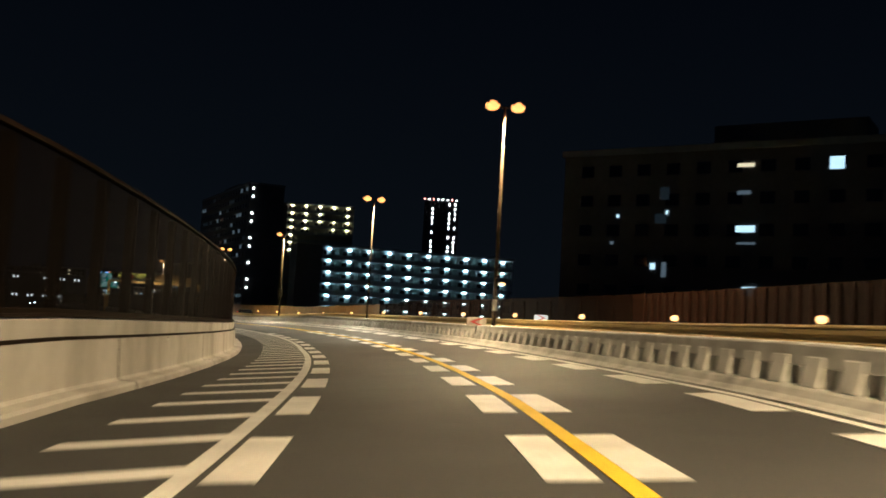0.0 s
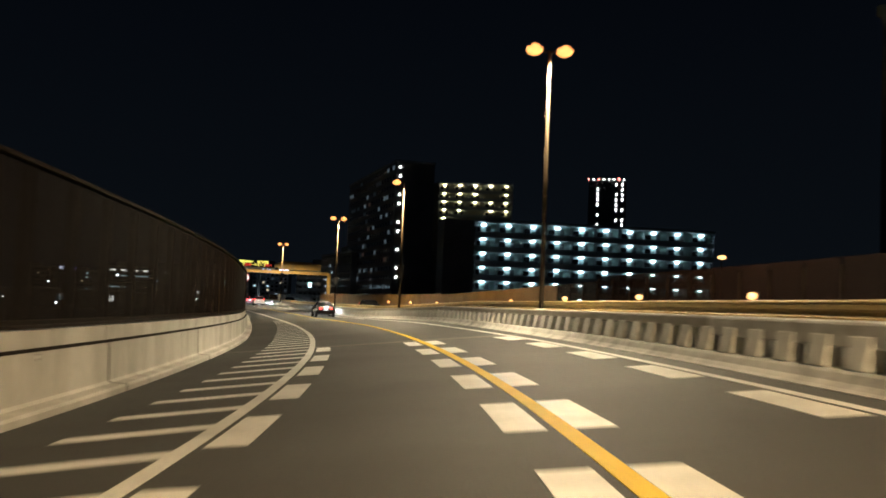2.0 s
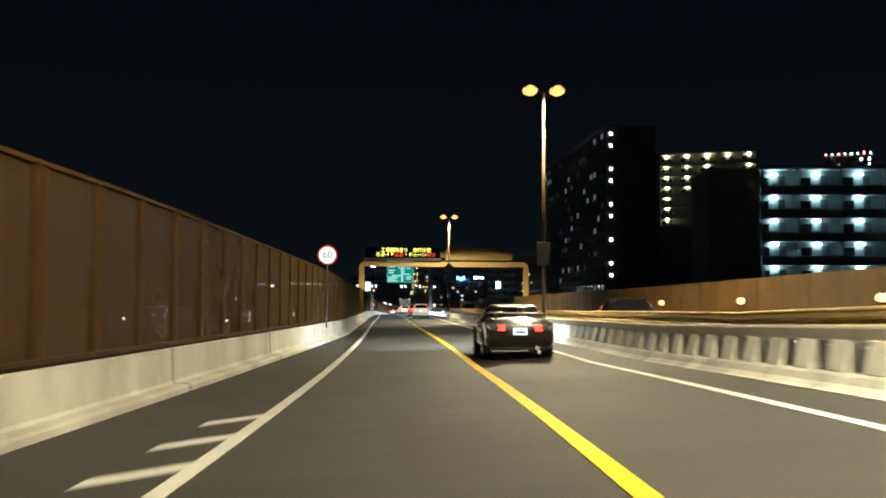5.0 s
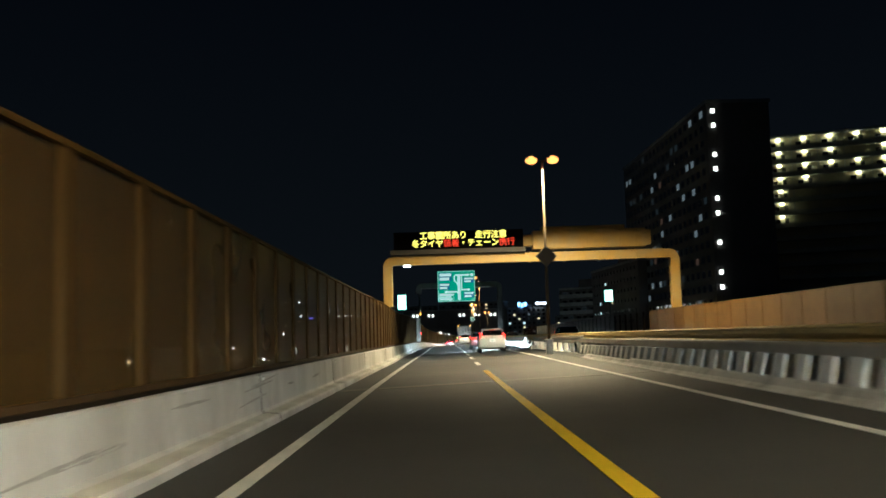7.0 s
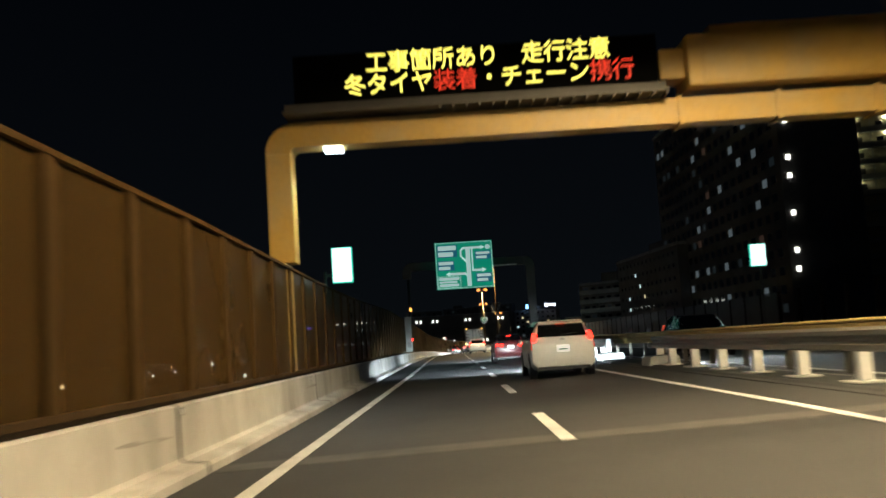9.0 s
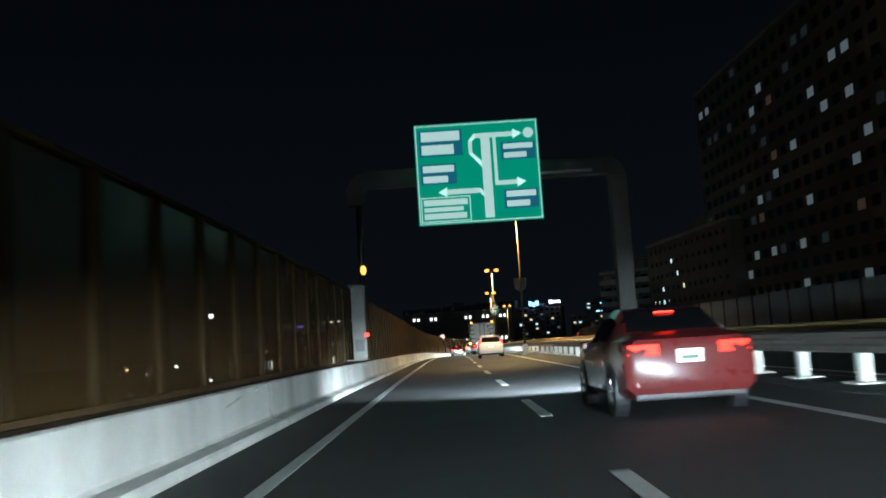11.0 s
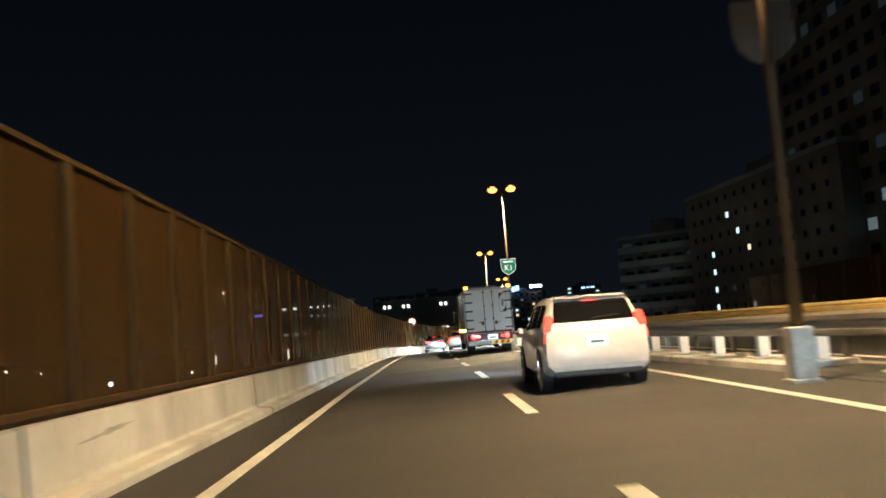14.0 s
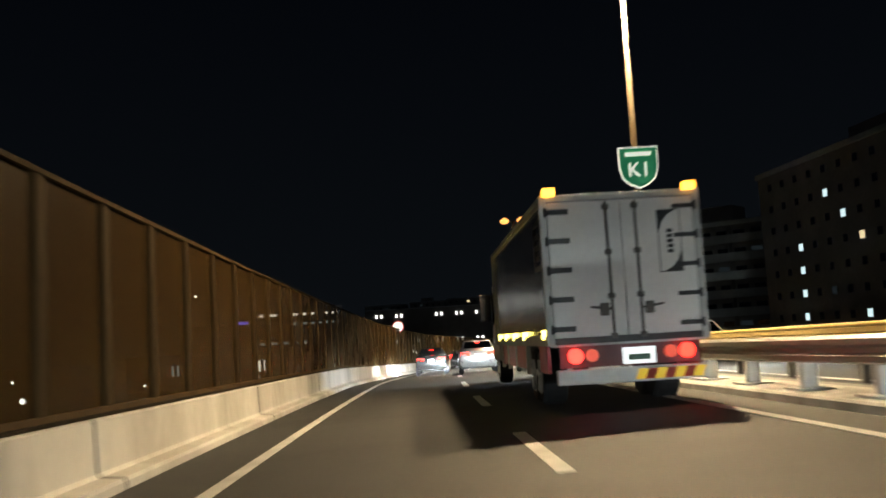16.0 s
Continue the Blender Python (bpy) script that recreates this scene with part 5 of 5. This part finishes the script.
def shield(s, e, z, text, front):
    d = thing("route_shield", stand(s, e, 0.0), "green shield-shaped route sign with white lettering on a lamp post" if front else "grey back of a shield-shaped sign on a lamp post", "road sign", "shield signs")
    bm = bmesh.new()
    pts = [(-0.43, 0.42), (0.43, 0.42), (0.43, -0.05), (0.36, -0.28), (0.2, -0.42), (0, -0.5), (-0.2, -0.42), (-0.36, -0.28), (-0.43, -0.05)]
    f = bm.faces.new([bm.verts.new((x, 0, z + y)) for x, y in pts])
    bmesh.ops.solidify(bm, geom=[f], thickness=0.025)
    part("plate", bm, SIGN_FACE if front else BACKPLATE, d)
    if front:
        bm = bmesh.new()
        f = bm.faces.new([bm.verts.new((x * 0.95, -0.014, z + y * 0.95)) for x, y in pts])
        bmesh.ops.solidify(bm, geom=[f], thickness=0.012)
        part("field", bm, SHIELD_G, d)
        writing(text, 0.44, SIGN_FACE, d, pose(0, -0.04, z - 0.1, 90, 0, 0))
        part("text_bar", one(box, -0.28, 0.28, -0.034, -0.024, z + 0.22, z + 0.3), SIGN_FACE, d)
    bm = bmesh.new()
    box(bm, -0.12, 0.12, 0.0, 0.1, z - 0.04, z + 0.04, 0.005)
    part("clamp", bm, GREY_PAINT, d)


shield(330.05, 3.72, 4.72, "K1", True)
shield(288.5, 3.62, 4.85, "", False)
for s, e, z in ((116.8, 4.52, 3.3), (145.9, 4.02, 3.25)):
    d = thing("sign_plate", stand(s, e - 0.05, 0.0), "grey rectangular plate on a lamp post", "road sign", "plates on lamp posts")
    part("plate", one(box, -0.26, 0.26, -0.17, -0.14, z - 0.46, z + 0.46, 0.01), BACKPLATE, d)
    part("clamp", one(box, -0.1, 0.1, -0.14, 0.02, z - 0.04, z + 0.04, 0.005), GREY_PAINT, d)
d = thing("warning_sign", stand(197.9, 3.8, 0.0), "grey back of a diamond-shaped warning sign on a lamp post", "road sign")
part("plate", one(box, -0.38, 0.38, -0.012, 0.012, -0.38, 0.38, 0.01, pose(0, -0.2, 4.85, 0, 45, 0)), BACKPLATE, d)
part("clamp", one(box, -0.1, 0.1, -0.19, 0.02, 4.8, 4.9, 0.005), GREY_PAINT, d)
for s, e, z, flip in ((51.2, 3.98, 0.9, 1), (65.5, 11.75, 1.28, -1)):
    d = thing("curve_arrow", stand(s, e - 0.28, 0.0), "white curve board with a red chevron on a post", "road sign", "curve boards")
    part("plate", one(box, -0.42, 0.42, -0.02, 0.01, z - 0.18, z + 0.18, 0.01), SIGN_DULL if flip > 0 else SIGN_FACE, d)
    bm = bmesh.new()
    for k in (1, -1):
        bm.faces.new([bm.verts.new((flip * x, -0.028, z + k * y)) for x, y in ((-0.3, 0.0), (0.15, 0.16), (0.32, 0.16), (-0.1, 0.0))])
    bmesh.ops.solidify(bm, geom=bm.faces[:], thickness=0.006)
    part("chevron", bm, RED_RING, d)
    part("post", one(box, -0.03, 0.03, 0.01, 0.06, 0.1, z + 0.1, 0.005), GREY_PAINT, d)

# ---- the city on both sides ----
WALL_DK = material("dark_render", (0.22, 0.21, 0.2), 0.85, grain=0.3, scale=2, stain=0.5, stain_scale=0.15)
WALL_GR = material("pale_green_render", (0.24, 0.31, 0.3), 0.8, grain=0.2, scale=2, stain=0.4, stain_scale=0.2)
WALL_YL = material("cream_render", (0.5, 0.47, 0.36), 0.8, grain=0.2, scale=2, stain=0.4, stain_scale=0.2)
SLAB = material("balcony_slab", (0.42, 0.44, 0.44), 0.8, grain=0.3, scale=2, stain=0.4, stain_scale=0.3)
DOOR_DK = material("dark_door", (0.05, 0.055, 0.06), 0.5, grain=0.2, scale=4)
WIN_OFF = glass("window_unlit", (0.012, 0.014, 0.018))
WIN_COOL = material("window_cool", (0.3, 0.34, 0.36), 0.4, glow=(0.75, 0.95, 1.0), power=0.9)
WIN_BRIGHT = material("window_bright", (0.5, 0.5, 0.48), 0.4, glow=(1.0, 0.98, 0.9), power=4.0)
WIN_WARM = material("window_warm", (0.36, 0.3, 0.2), 0.4, glow=(1.0, 0.78, 0.45), power=0.8)
WIN_DIM = material("window_dim", (0.03, 0.035, 0.04), 0.4, glow=(0.6, 0.8, 0.9), power=0.012)
WIN_MID = material("window_half_lit", (0.1, 0.11, 0.12), 0.4, glow=(0.78, 0.92, 1.0), power=0.09)
WIN_RED = material("window_reddish", (0.1, 0.06, 0.05), 0.4, glow=(0.9, 0.5, 0.35), power=0.03)
GAL_COOL = material("gallery_lamp_cool", (0.9, 0.95, 0.95), 0.4, glow=(0.78, 0.97, 1.0), power=30.0)
GAL_WARM = material("gallery_lamp_warm", (0.95, 0.9, 0.7), 0.4, glow=(1.0, 0.9, 0.5), power=36.0)
TOWER_LAMP = material("tower_lamp", (0.9, 0.9, 0.85), 0.4, glow=(1.0, 0.95, 0.85), power=5.0)
PAIR_LAMP = material("pair_lamp", (0.9, 0.9, 0.85), 0.4, glow=(1.0, 0.98, 0.92), power=2.5)
TOWER_RED = material("tower_beacon", (0.5, 0.1, 0.1), 0.4, glow=(1.0, 0.25, 0.18), power=6.0)
BLUE_LOGO = material("blue_roof_sign", (0.1, 0.2, 0.5), 0.4, glow=(0.25, 0.5, 1.0), power=4.0)
PALE_LOGO = material("pale_roof_sign", (0.5, 0.5, 0.7), 0.4, glow=(0.8, 0.8, 1.0), power=4.0)
VIOLET_LOGO = material("violet_sign", (0.1, 0.08, 0.4), 0.4, glow=(0.2, 0.15, 1.0), power=3.0)
GROUND_Z = -9.5
rnd = random.Random(7)


def facade(p0, p1):
    a, b = Vector(p0), Vector(p1)
    d = b - a
    return pose(a.x, a.y, GROUND_Z, 0, 0, math.degrees(math.atan2(d.y, d.x))), d.length


def office(name, label, p0, p1, depth, top, floor, bay, lit, wall=WALL_DK, win=(1.7, 1.35), first=0, side_lights=None, roof_box=True, extra=(), balconies=False):
    """A block with a window in every bay and floor of its front; lit(floor, bay) gives the pane's material."""
    m, wide = facade(p0, p1)
    d = thing(name, m, label, "building", "buildings of the city")
    H = top - GROUND_Z
    part("wall", one(box, 0, wide, 0, depth, 0, H), wall, d)
    part("roof", one(box, -0.25, wide + 0.25, -0.25, depth + 0.25, H, H + 0.6), SLAB, d)
    if roof_box:
        part("roof_house", one(box, wide * 0.3, wide * 0.6, depth * 0.3, depth * 0.7, H + 0.6, H + 3.2), wall, d)
    fr = one(box, -win[0] / 2 - 0.08, win[0] / 2 + 0.08, -0.05, 0.02, -win[1] / 2 - 0.08, win[1] / 2 + 0.08)
    pane = one(box, -win[0] / 2, win[0] / 2, -0.07, -0.04, -win[1] / 2, win[1] / 2)
    f0 = p0_ = None
    meshes = {}
    nb = int(wide / bay)
    off = (wide - nb * bay) / 2 + bay / 2
    k = 0
    while True:
        z = H - floor * (k + 0.55)
        if z < max(first, 6.0):
            break
        for i in range(nb):
            mat = lit(k, i)
            if mat is None:
                continue
            if f0 is None:
                f0 = part("window", fr, wall, d)
                f0.matrix_basis = pose(off + bay * i, 0, z)
                w = f0
            else:
                w = twin(f0, "window", pose(off + bay * i, 0, z), d)
            if mat.name not in meshes:
                me = bpy.data.meshes.new("pane")
                pane.to_mesh(me)
                me.materials.append(mat)
                meshes[mat.name] = me
            o = new("pane", meshes[mat.name])
            o.parent = w
        k += 1
    if balconies:
        for q in range(k):
            z = H - floor * (q + 1) + 0.1
            part("balcony", one(box, 0.3, wide - 0.3, -1.25, -0.0, z - 0.18, z, 0.0), SLAB, d)
            part("balcony_front", one(box, 0.3, wide - 0.3, -1.3, -1.22, z - 0.1, z + 0.95, 0.0), SLAB, d)
        for q in range(int(wide / (2 * bay)) + 1):
            part("balcony_divider", one(box, off + 2 * bay * q - 0.08 - bay / 2, off + 2 * bay * q + 0.08 - bay / 2, -1.2, 0.0, 6.0, H - 0.3), wall, d)
    for x, z, w, h, mat in extra:
        o = part("lit_window", one(box, x - w / 2, x + w / 2, -0.09, -0.03, z - h / 2 - GROUND_Z, z + h / 2 - GROUND_Z), mat, d, "lit window")
    if side_lights:
        lamp = None
        for q in side_lights:
            z = H - 1.5 - floor * q
            if lamp is None:
                lamp = part("stair_lamp", one(box, wide, wide + 0.15, 0.9, 1.5, -0.35, 0.35), TOWER_LAMP, d, "bright stairwell lamp")
                lamp.matrix_basis = pose(0, 0, z)
            else:
                twin(lamp, "stair_lamp", pose(0, 0, z), d)
    return d


def gallery_block(name, label, m, bays, pitch, floors, rise, z_top_lamp, lamp_mat, wall, before=1.6, after=2.0, skip=()):
    """A block of flats seen from its open galleries: slabs, parapets, doors and a lamp at every door."""
    d = thing(name, m, label, "building", "buildings of the city")
    x0, x1 = -before, (bays - 1) * pitch + after
    H = z_top_lamp - GROUND_Z
    part("wall", one(box, x0, x1, 1.3, 10.0, 0, H + 1.0), wall, d)
    part("roof", one(box, x0 - 0.2, x1 + 0.2, -0.3, 10.2, H + 0.42, H + 0.8), SLAB, d)
    part("stair_tower", one(box, x0 - 5.5, x0 - 0.1, 0.3, 9.0, 0, H + 0.6), WALL_DK, d)
    la = do = wi = None
    for k in range(floors):
        z = H - rise * k
        fl = z - rise + 0.42
        part("gallery_slab", one(box, x0, x1, -0.1, 1.32, fl - 0.2, fl), SLAB, d)
        part("gallery_parapet", one(box, x0, x1, -0.12, 0.0, fl - 0.2, fl + 0.75), SLAB, d)
        for i in range(bays):
            if (k, i) in skip:
                continue
            x = i * pitch
            if la is None:
                la = part("gallery_lamp", one(box, -0.34, 0.34, 1.0, 1.22, -0.1, 0.07), lamp_mat, d)
                la.matrix_basis = pose(x, 0, z)
                do = part("door", one(box, 0.5, 1.25, 1.25, 1.32, 0.02, 1.9), DOOR_DK, d)
                do.matrix_basis = pose(x, 0, fl)
                wi = part("window", one(box, -1.6, -0.5, 1.25, 1.32, 0.85, 1.75), WIN_OFF, d)
                wi.matrix_basis = pose(x, 0, fl)
            else:
                twin(la, "gallery_lamp", pose(x, 0, z), d)
                twin(do, "door", pose(x, 0, fl), d)
                twin(wi, "window", pose(x, 0, fl), d)
    for i in range(bays + 1):
        x = min(max(x0 + 0.1, (i - 0.5) * pitch), x1 - 0.1)
        part("pillar", one(box, x - 0.1, x + 0.1, -0.06, 0.1, 0, H + 0.42), SLAB, d)
    return d


gallery_block("gallery_flats", "long pale green block of flats with lit open galleries", pose(-32.1, 210.1, GROUND_Z, 0, 0, 19.4), 10, 4.45, 8, 2.5, 15.0, GAL_COOL, WALL_GR)
gallery_block("tall_gallery_flats", "tall cream block of flats with warm lit galleries", pose(-68.4, 349.2, GROUND_Z, 0, 0, 6.0), 5, 5.1, 15, 2.72, 39.9, GAL_WARM, WALL_YL, skip={(k, i) for k in range(15) for i in range(5) if (k > 3 and (i > 0 or k > 6)) or (k * 7 + i * 5) % 9 == 4})


def pick(p_lit, p_dim, seed, mats=(WIN_COOL, WIN_WARM), dark=True):
    r = random.Random(seed)
    table = {}

    def f(k, i):
        if (k, i) not in table:
            q = r.random()
            table[(k, i)] = r.choice(mats) if q < p_lit else (r.choice((WIN_DIM, WIN_DIM, WIN_DIM, WIN_DIM, WIN_MID)) if q < p_lit + p_dim else (WIN_OFF if dark else None))
        return table[(k, i)]
    return f


office("office_tower", "dark office tower with dim windows and a column of stair lamps", (-111.5, 383.0), (-77.4, 320.6), 12, 43.0, 2.78, 3.6, pick(0.05, 0.12, 3, (WIN_MID, WIN_MID, WIN_RED)), win=(2.0, 1.3), side_lights=(0, 1, 3, 4, 6, 7, 9, 11, 12))
office("dark_flats", "dark block of flats with a few lit windows", (7.0, 105.5), (46.0, 81.6), 14, 18.2, 2.9, 2.9, lambda k, i: WIN_OFF, win=(1.3, 1.1),
       extra=((5.9, 12.2, 0.28, 0.3, WIN_COOL), (10.8, 12.5, 0.25, 0.35, WIN_COOL), (10.2, 11.9, 1.1, 0.9, WIN_DIM), (10.5, 14.3, 0.9, 1.2, WIN_DIM), (9.6, 7.4, 0.5, 0.6, WIN_COOL), (10.7, 7.1, 0.45, 1.4, WIN_MID), (18.1, 10.9, 1.7, 0.6, WIN_COOL), (18.0, 16.7, 1.5, 0.35, WIN_WARM), (18.2, 9.6, 1.6, 0.2, WIN_MID), (17.9, 14.2, 1.2, 0.35, WIN_MID), (18.6, 5.3, 1.2, 0.8, WIN_COOL), (25.7, 16.6, 1.2, 1.1, WIN_COOL), (5.4, 9.6, 0.35, 0.3, WIN_MID)))
office("slim_tower", "far tower with lit corners and red roof beacons", (-36.0, 640.0), (-13.0, 640.0), 22, 81.0, 3.2, 3.8, lambda k, i: TOWER_LAMP if i in (1, 4, 5) and (k * 5 + i * 3) % 7 not in (0, 3) and k < 24 else WIN_OFF, win=(0.9, 1.8))
tw = thing("roof_beacons", pose(-36, 639.6, 81.9), "row of reddish beacons on a tower roof", "lamp", "roof beacons")
for i in range(8):
    part("beacon", one(box, i * 3.1 - 0.45, i * 3.1 + 0.45, -0.4, 0.4, 0, 0.9 + (0.5 if i == 6 else 0)), TOWER_RED if i in (0, 2, 6) else TOWER_LAMP, tw)
office("balcony_flats", "dark block of flats with pale balconies", (-144.0, 419.5), (-129.0, 415.9), 12, 13.8, 2.5, 2.4, lambda k, i: WIN_DIM if (k * 3 + i * 5) % 7 == 0 else WIN_OFF, wall=WALL_DK, win=(1.6, 1.2), balconies=True)
office("dark_flats", "dark block of flats with a column of small lit windows", (-128.5, 404.0), (-104.0, 364.8), 14, 17.5, 2.6, 3.1, lambda k, i: {(1, 4): WIN_COOL, (3, 2): WIN_COOL, (4, 2): WIN_COOL, (5, 2): WIN_COOL, (6, 2): WIN_COOL, (2, 5): WIN_COOL, (6, 6): WIN_COOL, (5, 4): WIN_DIM, (3, 6): WIN_WARM}.get((k, i), WIN_OFF), win=(0.9, 0.8))
office("long_office", "low dark office with two rows of lit windows", (-322.0, 560.0), (-296.0, 577.0), 14, 15.0, 3.4, 2.6, lambda k, i: WIN_BRIGHT if k == 0 and i % 5 != 3 else WIN_COOL if (k == 1 and i > 3) or (k == 3 and i < 7 and i != 4) else WIN_OFF, win=(2.3, 0.8))
pb = thing("office_block", pose(-380.0, 758.4, GROUND_Z, 0, 0, 26.0), "far long dark block with pairs of white lights", "building", "buildings of the city")
part("wall", one(box, -10, 62, 0, 14, 0, 29.5), WALL_DK, pb)
part("roof", one(box, -10.3, 62.3, -0.3, 14.3, 29.5, 30.1), SLAB, pb)
la = part("light", one(box, -0.6, 0.6, -0.35, 0.02, -0.85, 0.85), PAIR_LAMP, pb)
la.matrix_basis = pose(-4.0, 0, 26.0)
for i in range(6):
    for dx in (0.0, 2.9):
        for z in (26.0, 11.2):
            if (i, z) not in ((0, 11.2), (2, 26.0)) and (i or dx or z < 20):
                twin(la, "light", pose(-4.0 + 11.6 * i + dx, 0, z - 0.05 * i * 1.4), pb)
SKY = ((-470, 842, 30, 22), (-432, 852, 26, 28), (-405, 866, 24, 29), (-378, 876, 30, 30), (-346, 888, 34, 24), (-312, 905, 26, 16), (-500, 815, 34, 18), (-286, 930, 30, 14), (-530, 790, 30, 20))
for n_, (x, y, w, h) in enumerate(SKY):
    office("skyline_block", "far dark city block with a few lit windows", (x - w / 2, y - 3), (x + w / 2, y + 4), 18, h - 1.0, 3.6, 4.2, pick(0.11, 0.12, 20 + n_), win=(1.9, 1.5), first=9.0, roof_box=n_ % 2 == 0)
office("blue_office", "far office tower with bluish lit window rows", (-383.0, 1110.0), (-352.0, 1120.0), 24, 32.0, 3.9, 4.4, pick(0.4, 0.2, 41, (WIN_COOL, WIN_COOL, BLUE_LOGO)), win=(3.0, 1.3), first=6.0)
for (x, y, z, mat, lab, bars) in ((-352, 884, 24.5, BLUE_LOGO, "blue glowing roof sign of a far building", ((0, 2.2, 0, 3.4), (2.8, 4.6, -0.9, 2.5), (5.2, 7.6, 0, 3.4))), (-336, 886, 25.2, PALE_LOGO, "pale violet glowing roof sign of a far building", ((0, 2.2, 0, 2.6), (2.8, 4.2, 0.4, 2.2), (4.8, 6.4, 0.4, 2.2), (7.0, 8.6, 0.0, 2.2)))):
    d = thing("roof_sign", pose(x, y, z, 0, 0, 24), lab, "sign", "roof signs")
    for a, b, c, e in bars:
        part("sign_bar", one(box, a, b, -0.2, 0.2, c, e, 0.05), mat, d)
    part("sign_frame", one(box, -0.5, 9, 0.3, 0.5, -2.2, 0.0), DARK, d)
d = thing("violet_sign", pose(-436, 690, 15.2, 0, 0, 36), "violet glowing sign of a far building", "sign")
part("sign_bar", one(box, 3.5, 10.5, -0.2, 0.2, 0.4, 1.9, 0.05), VIOLET_LOGO, d)
for x0, x1 in ((-0.4, 0.6), (1.0, 1.9), (2.2, 3.0)):
    part("sign_letter", one(box, x0, x1, -0.2, 0.2, 0.1, 2.3, 0.05), PALE_LOGO, d)
part("sign_frame", one(box, -0.8, 10.9, 0.25, 0.5, -24.7, 2.4), DARK, d)
office("stair_office", "low dark office with tall narrow lit stair windows", (-318.0, 492.0), (-280.0, 523.0), 12, 0.2, 3.2, 3.4, lambda k, i: None, roof_box=False,
       extra=[(x, -3.9, 0.6, 3.1, m) for x, m in ((11.7, WIN_MID), (13.15, WIN_COOL), (14.6, WIN_COOL), (15.9, WIN_BRIGHT), (38.3, WIN_BRIGHT), (39.9, WIN_BRIGHT))])

# street lamps down in the streets
STREET_GLOW = material("small_white_lamp", (0.9, 0.9, 0.9), 0.4, glow=(0.92, 0.98, 1.0), power=16.0)
STREET_WARM = material("small_warm_lamp", (0.9, 0.8, 0.6), 0.4, glow=(1.0, 0.72, 0.4), power=20.0)
for x, y, z, rad in ((-229.8, 381.2, -4.9, 0.42), (-262.0, 440.0, -5.6, 0.3), (-360.4, 565.8, 4.6, 0.5), (-324.0, 530.6, 20.0, 0.4), (-151.5, 293.3, 5.3, 0.3)):
    d = thing("city_lamp", pose(x, y, GROUND_Z), "white globe lamp on a tall pole down in the city", "street lamp", "lamps of the city streets")
    part("pole", one(tube, (0, 0, 0), (0, 0, z - GROUND_Z), 0.1, 0.06, 6), POST_PAINT, d)
    part("globe", one(bmesh.ops.create_icosphere, subdivisions=2, radius=rad, matrix=Matrix.Translation((0, 0, z - GROUND_Z))), STREET_GLOW, d)
for n_ in range(20):
    if n_ < 8:
        a = rnd.uniform(150, 520)
        x, y = -70 - a * 0.62 - rnd.uniform(0, 120), a + 110
    else:
        x, y = rnd.uniform(-330, -250), rnd.uniform(560, 780)
    h = rnd.choice((5.0, 6.5, 8.0))
    d = thing("city_lamp", pose(x, y, GROUND_Z), "small street lamp down in the city", "street lamp", "lamps of the city streets")
    bm = bmesh.new()
    tube(bm, (0, 0, 0), (0, 0, h), 0.08, 0.05, 6)
    part("pole", bm, POST_PAINT, d)
    bm = bmesh.new()
    bmesh.ops.create_icosphere(bm, subdivisions=1, radius=0.26 + 0.1 * (n_ % 3), matrix=Matrix.Translation((0, 0, h + 0.2)))
    part("globe", bm, STREET_WARM if n_ % 4 == 0 else STREET_GLOW, d)
d = thing("flood_lamp", pose(3.1, 157.2, GROUND_Z), "bright lamp on a mast beside the flats", "street lamp")
bm = bmesh.new()
tube(bm, (0, 0, 0), (0, 0, 16.7), 0.12, 0.07, 8)
part("pole", bm, POST_PAINT, d)
bm = bmesh.new()
bmesh.ops.create_uvsphere(bm, u_segments=12, v_segments=8, radius=0.34, matrix=Matrix.Translation((0, 0, 16.8)) @ Matrix.Diagonal((1.4, 1, 0.7, 1)))
part("globe", bm, DELINEATOR, d, smooth=True)
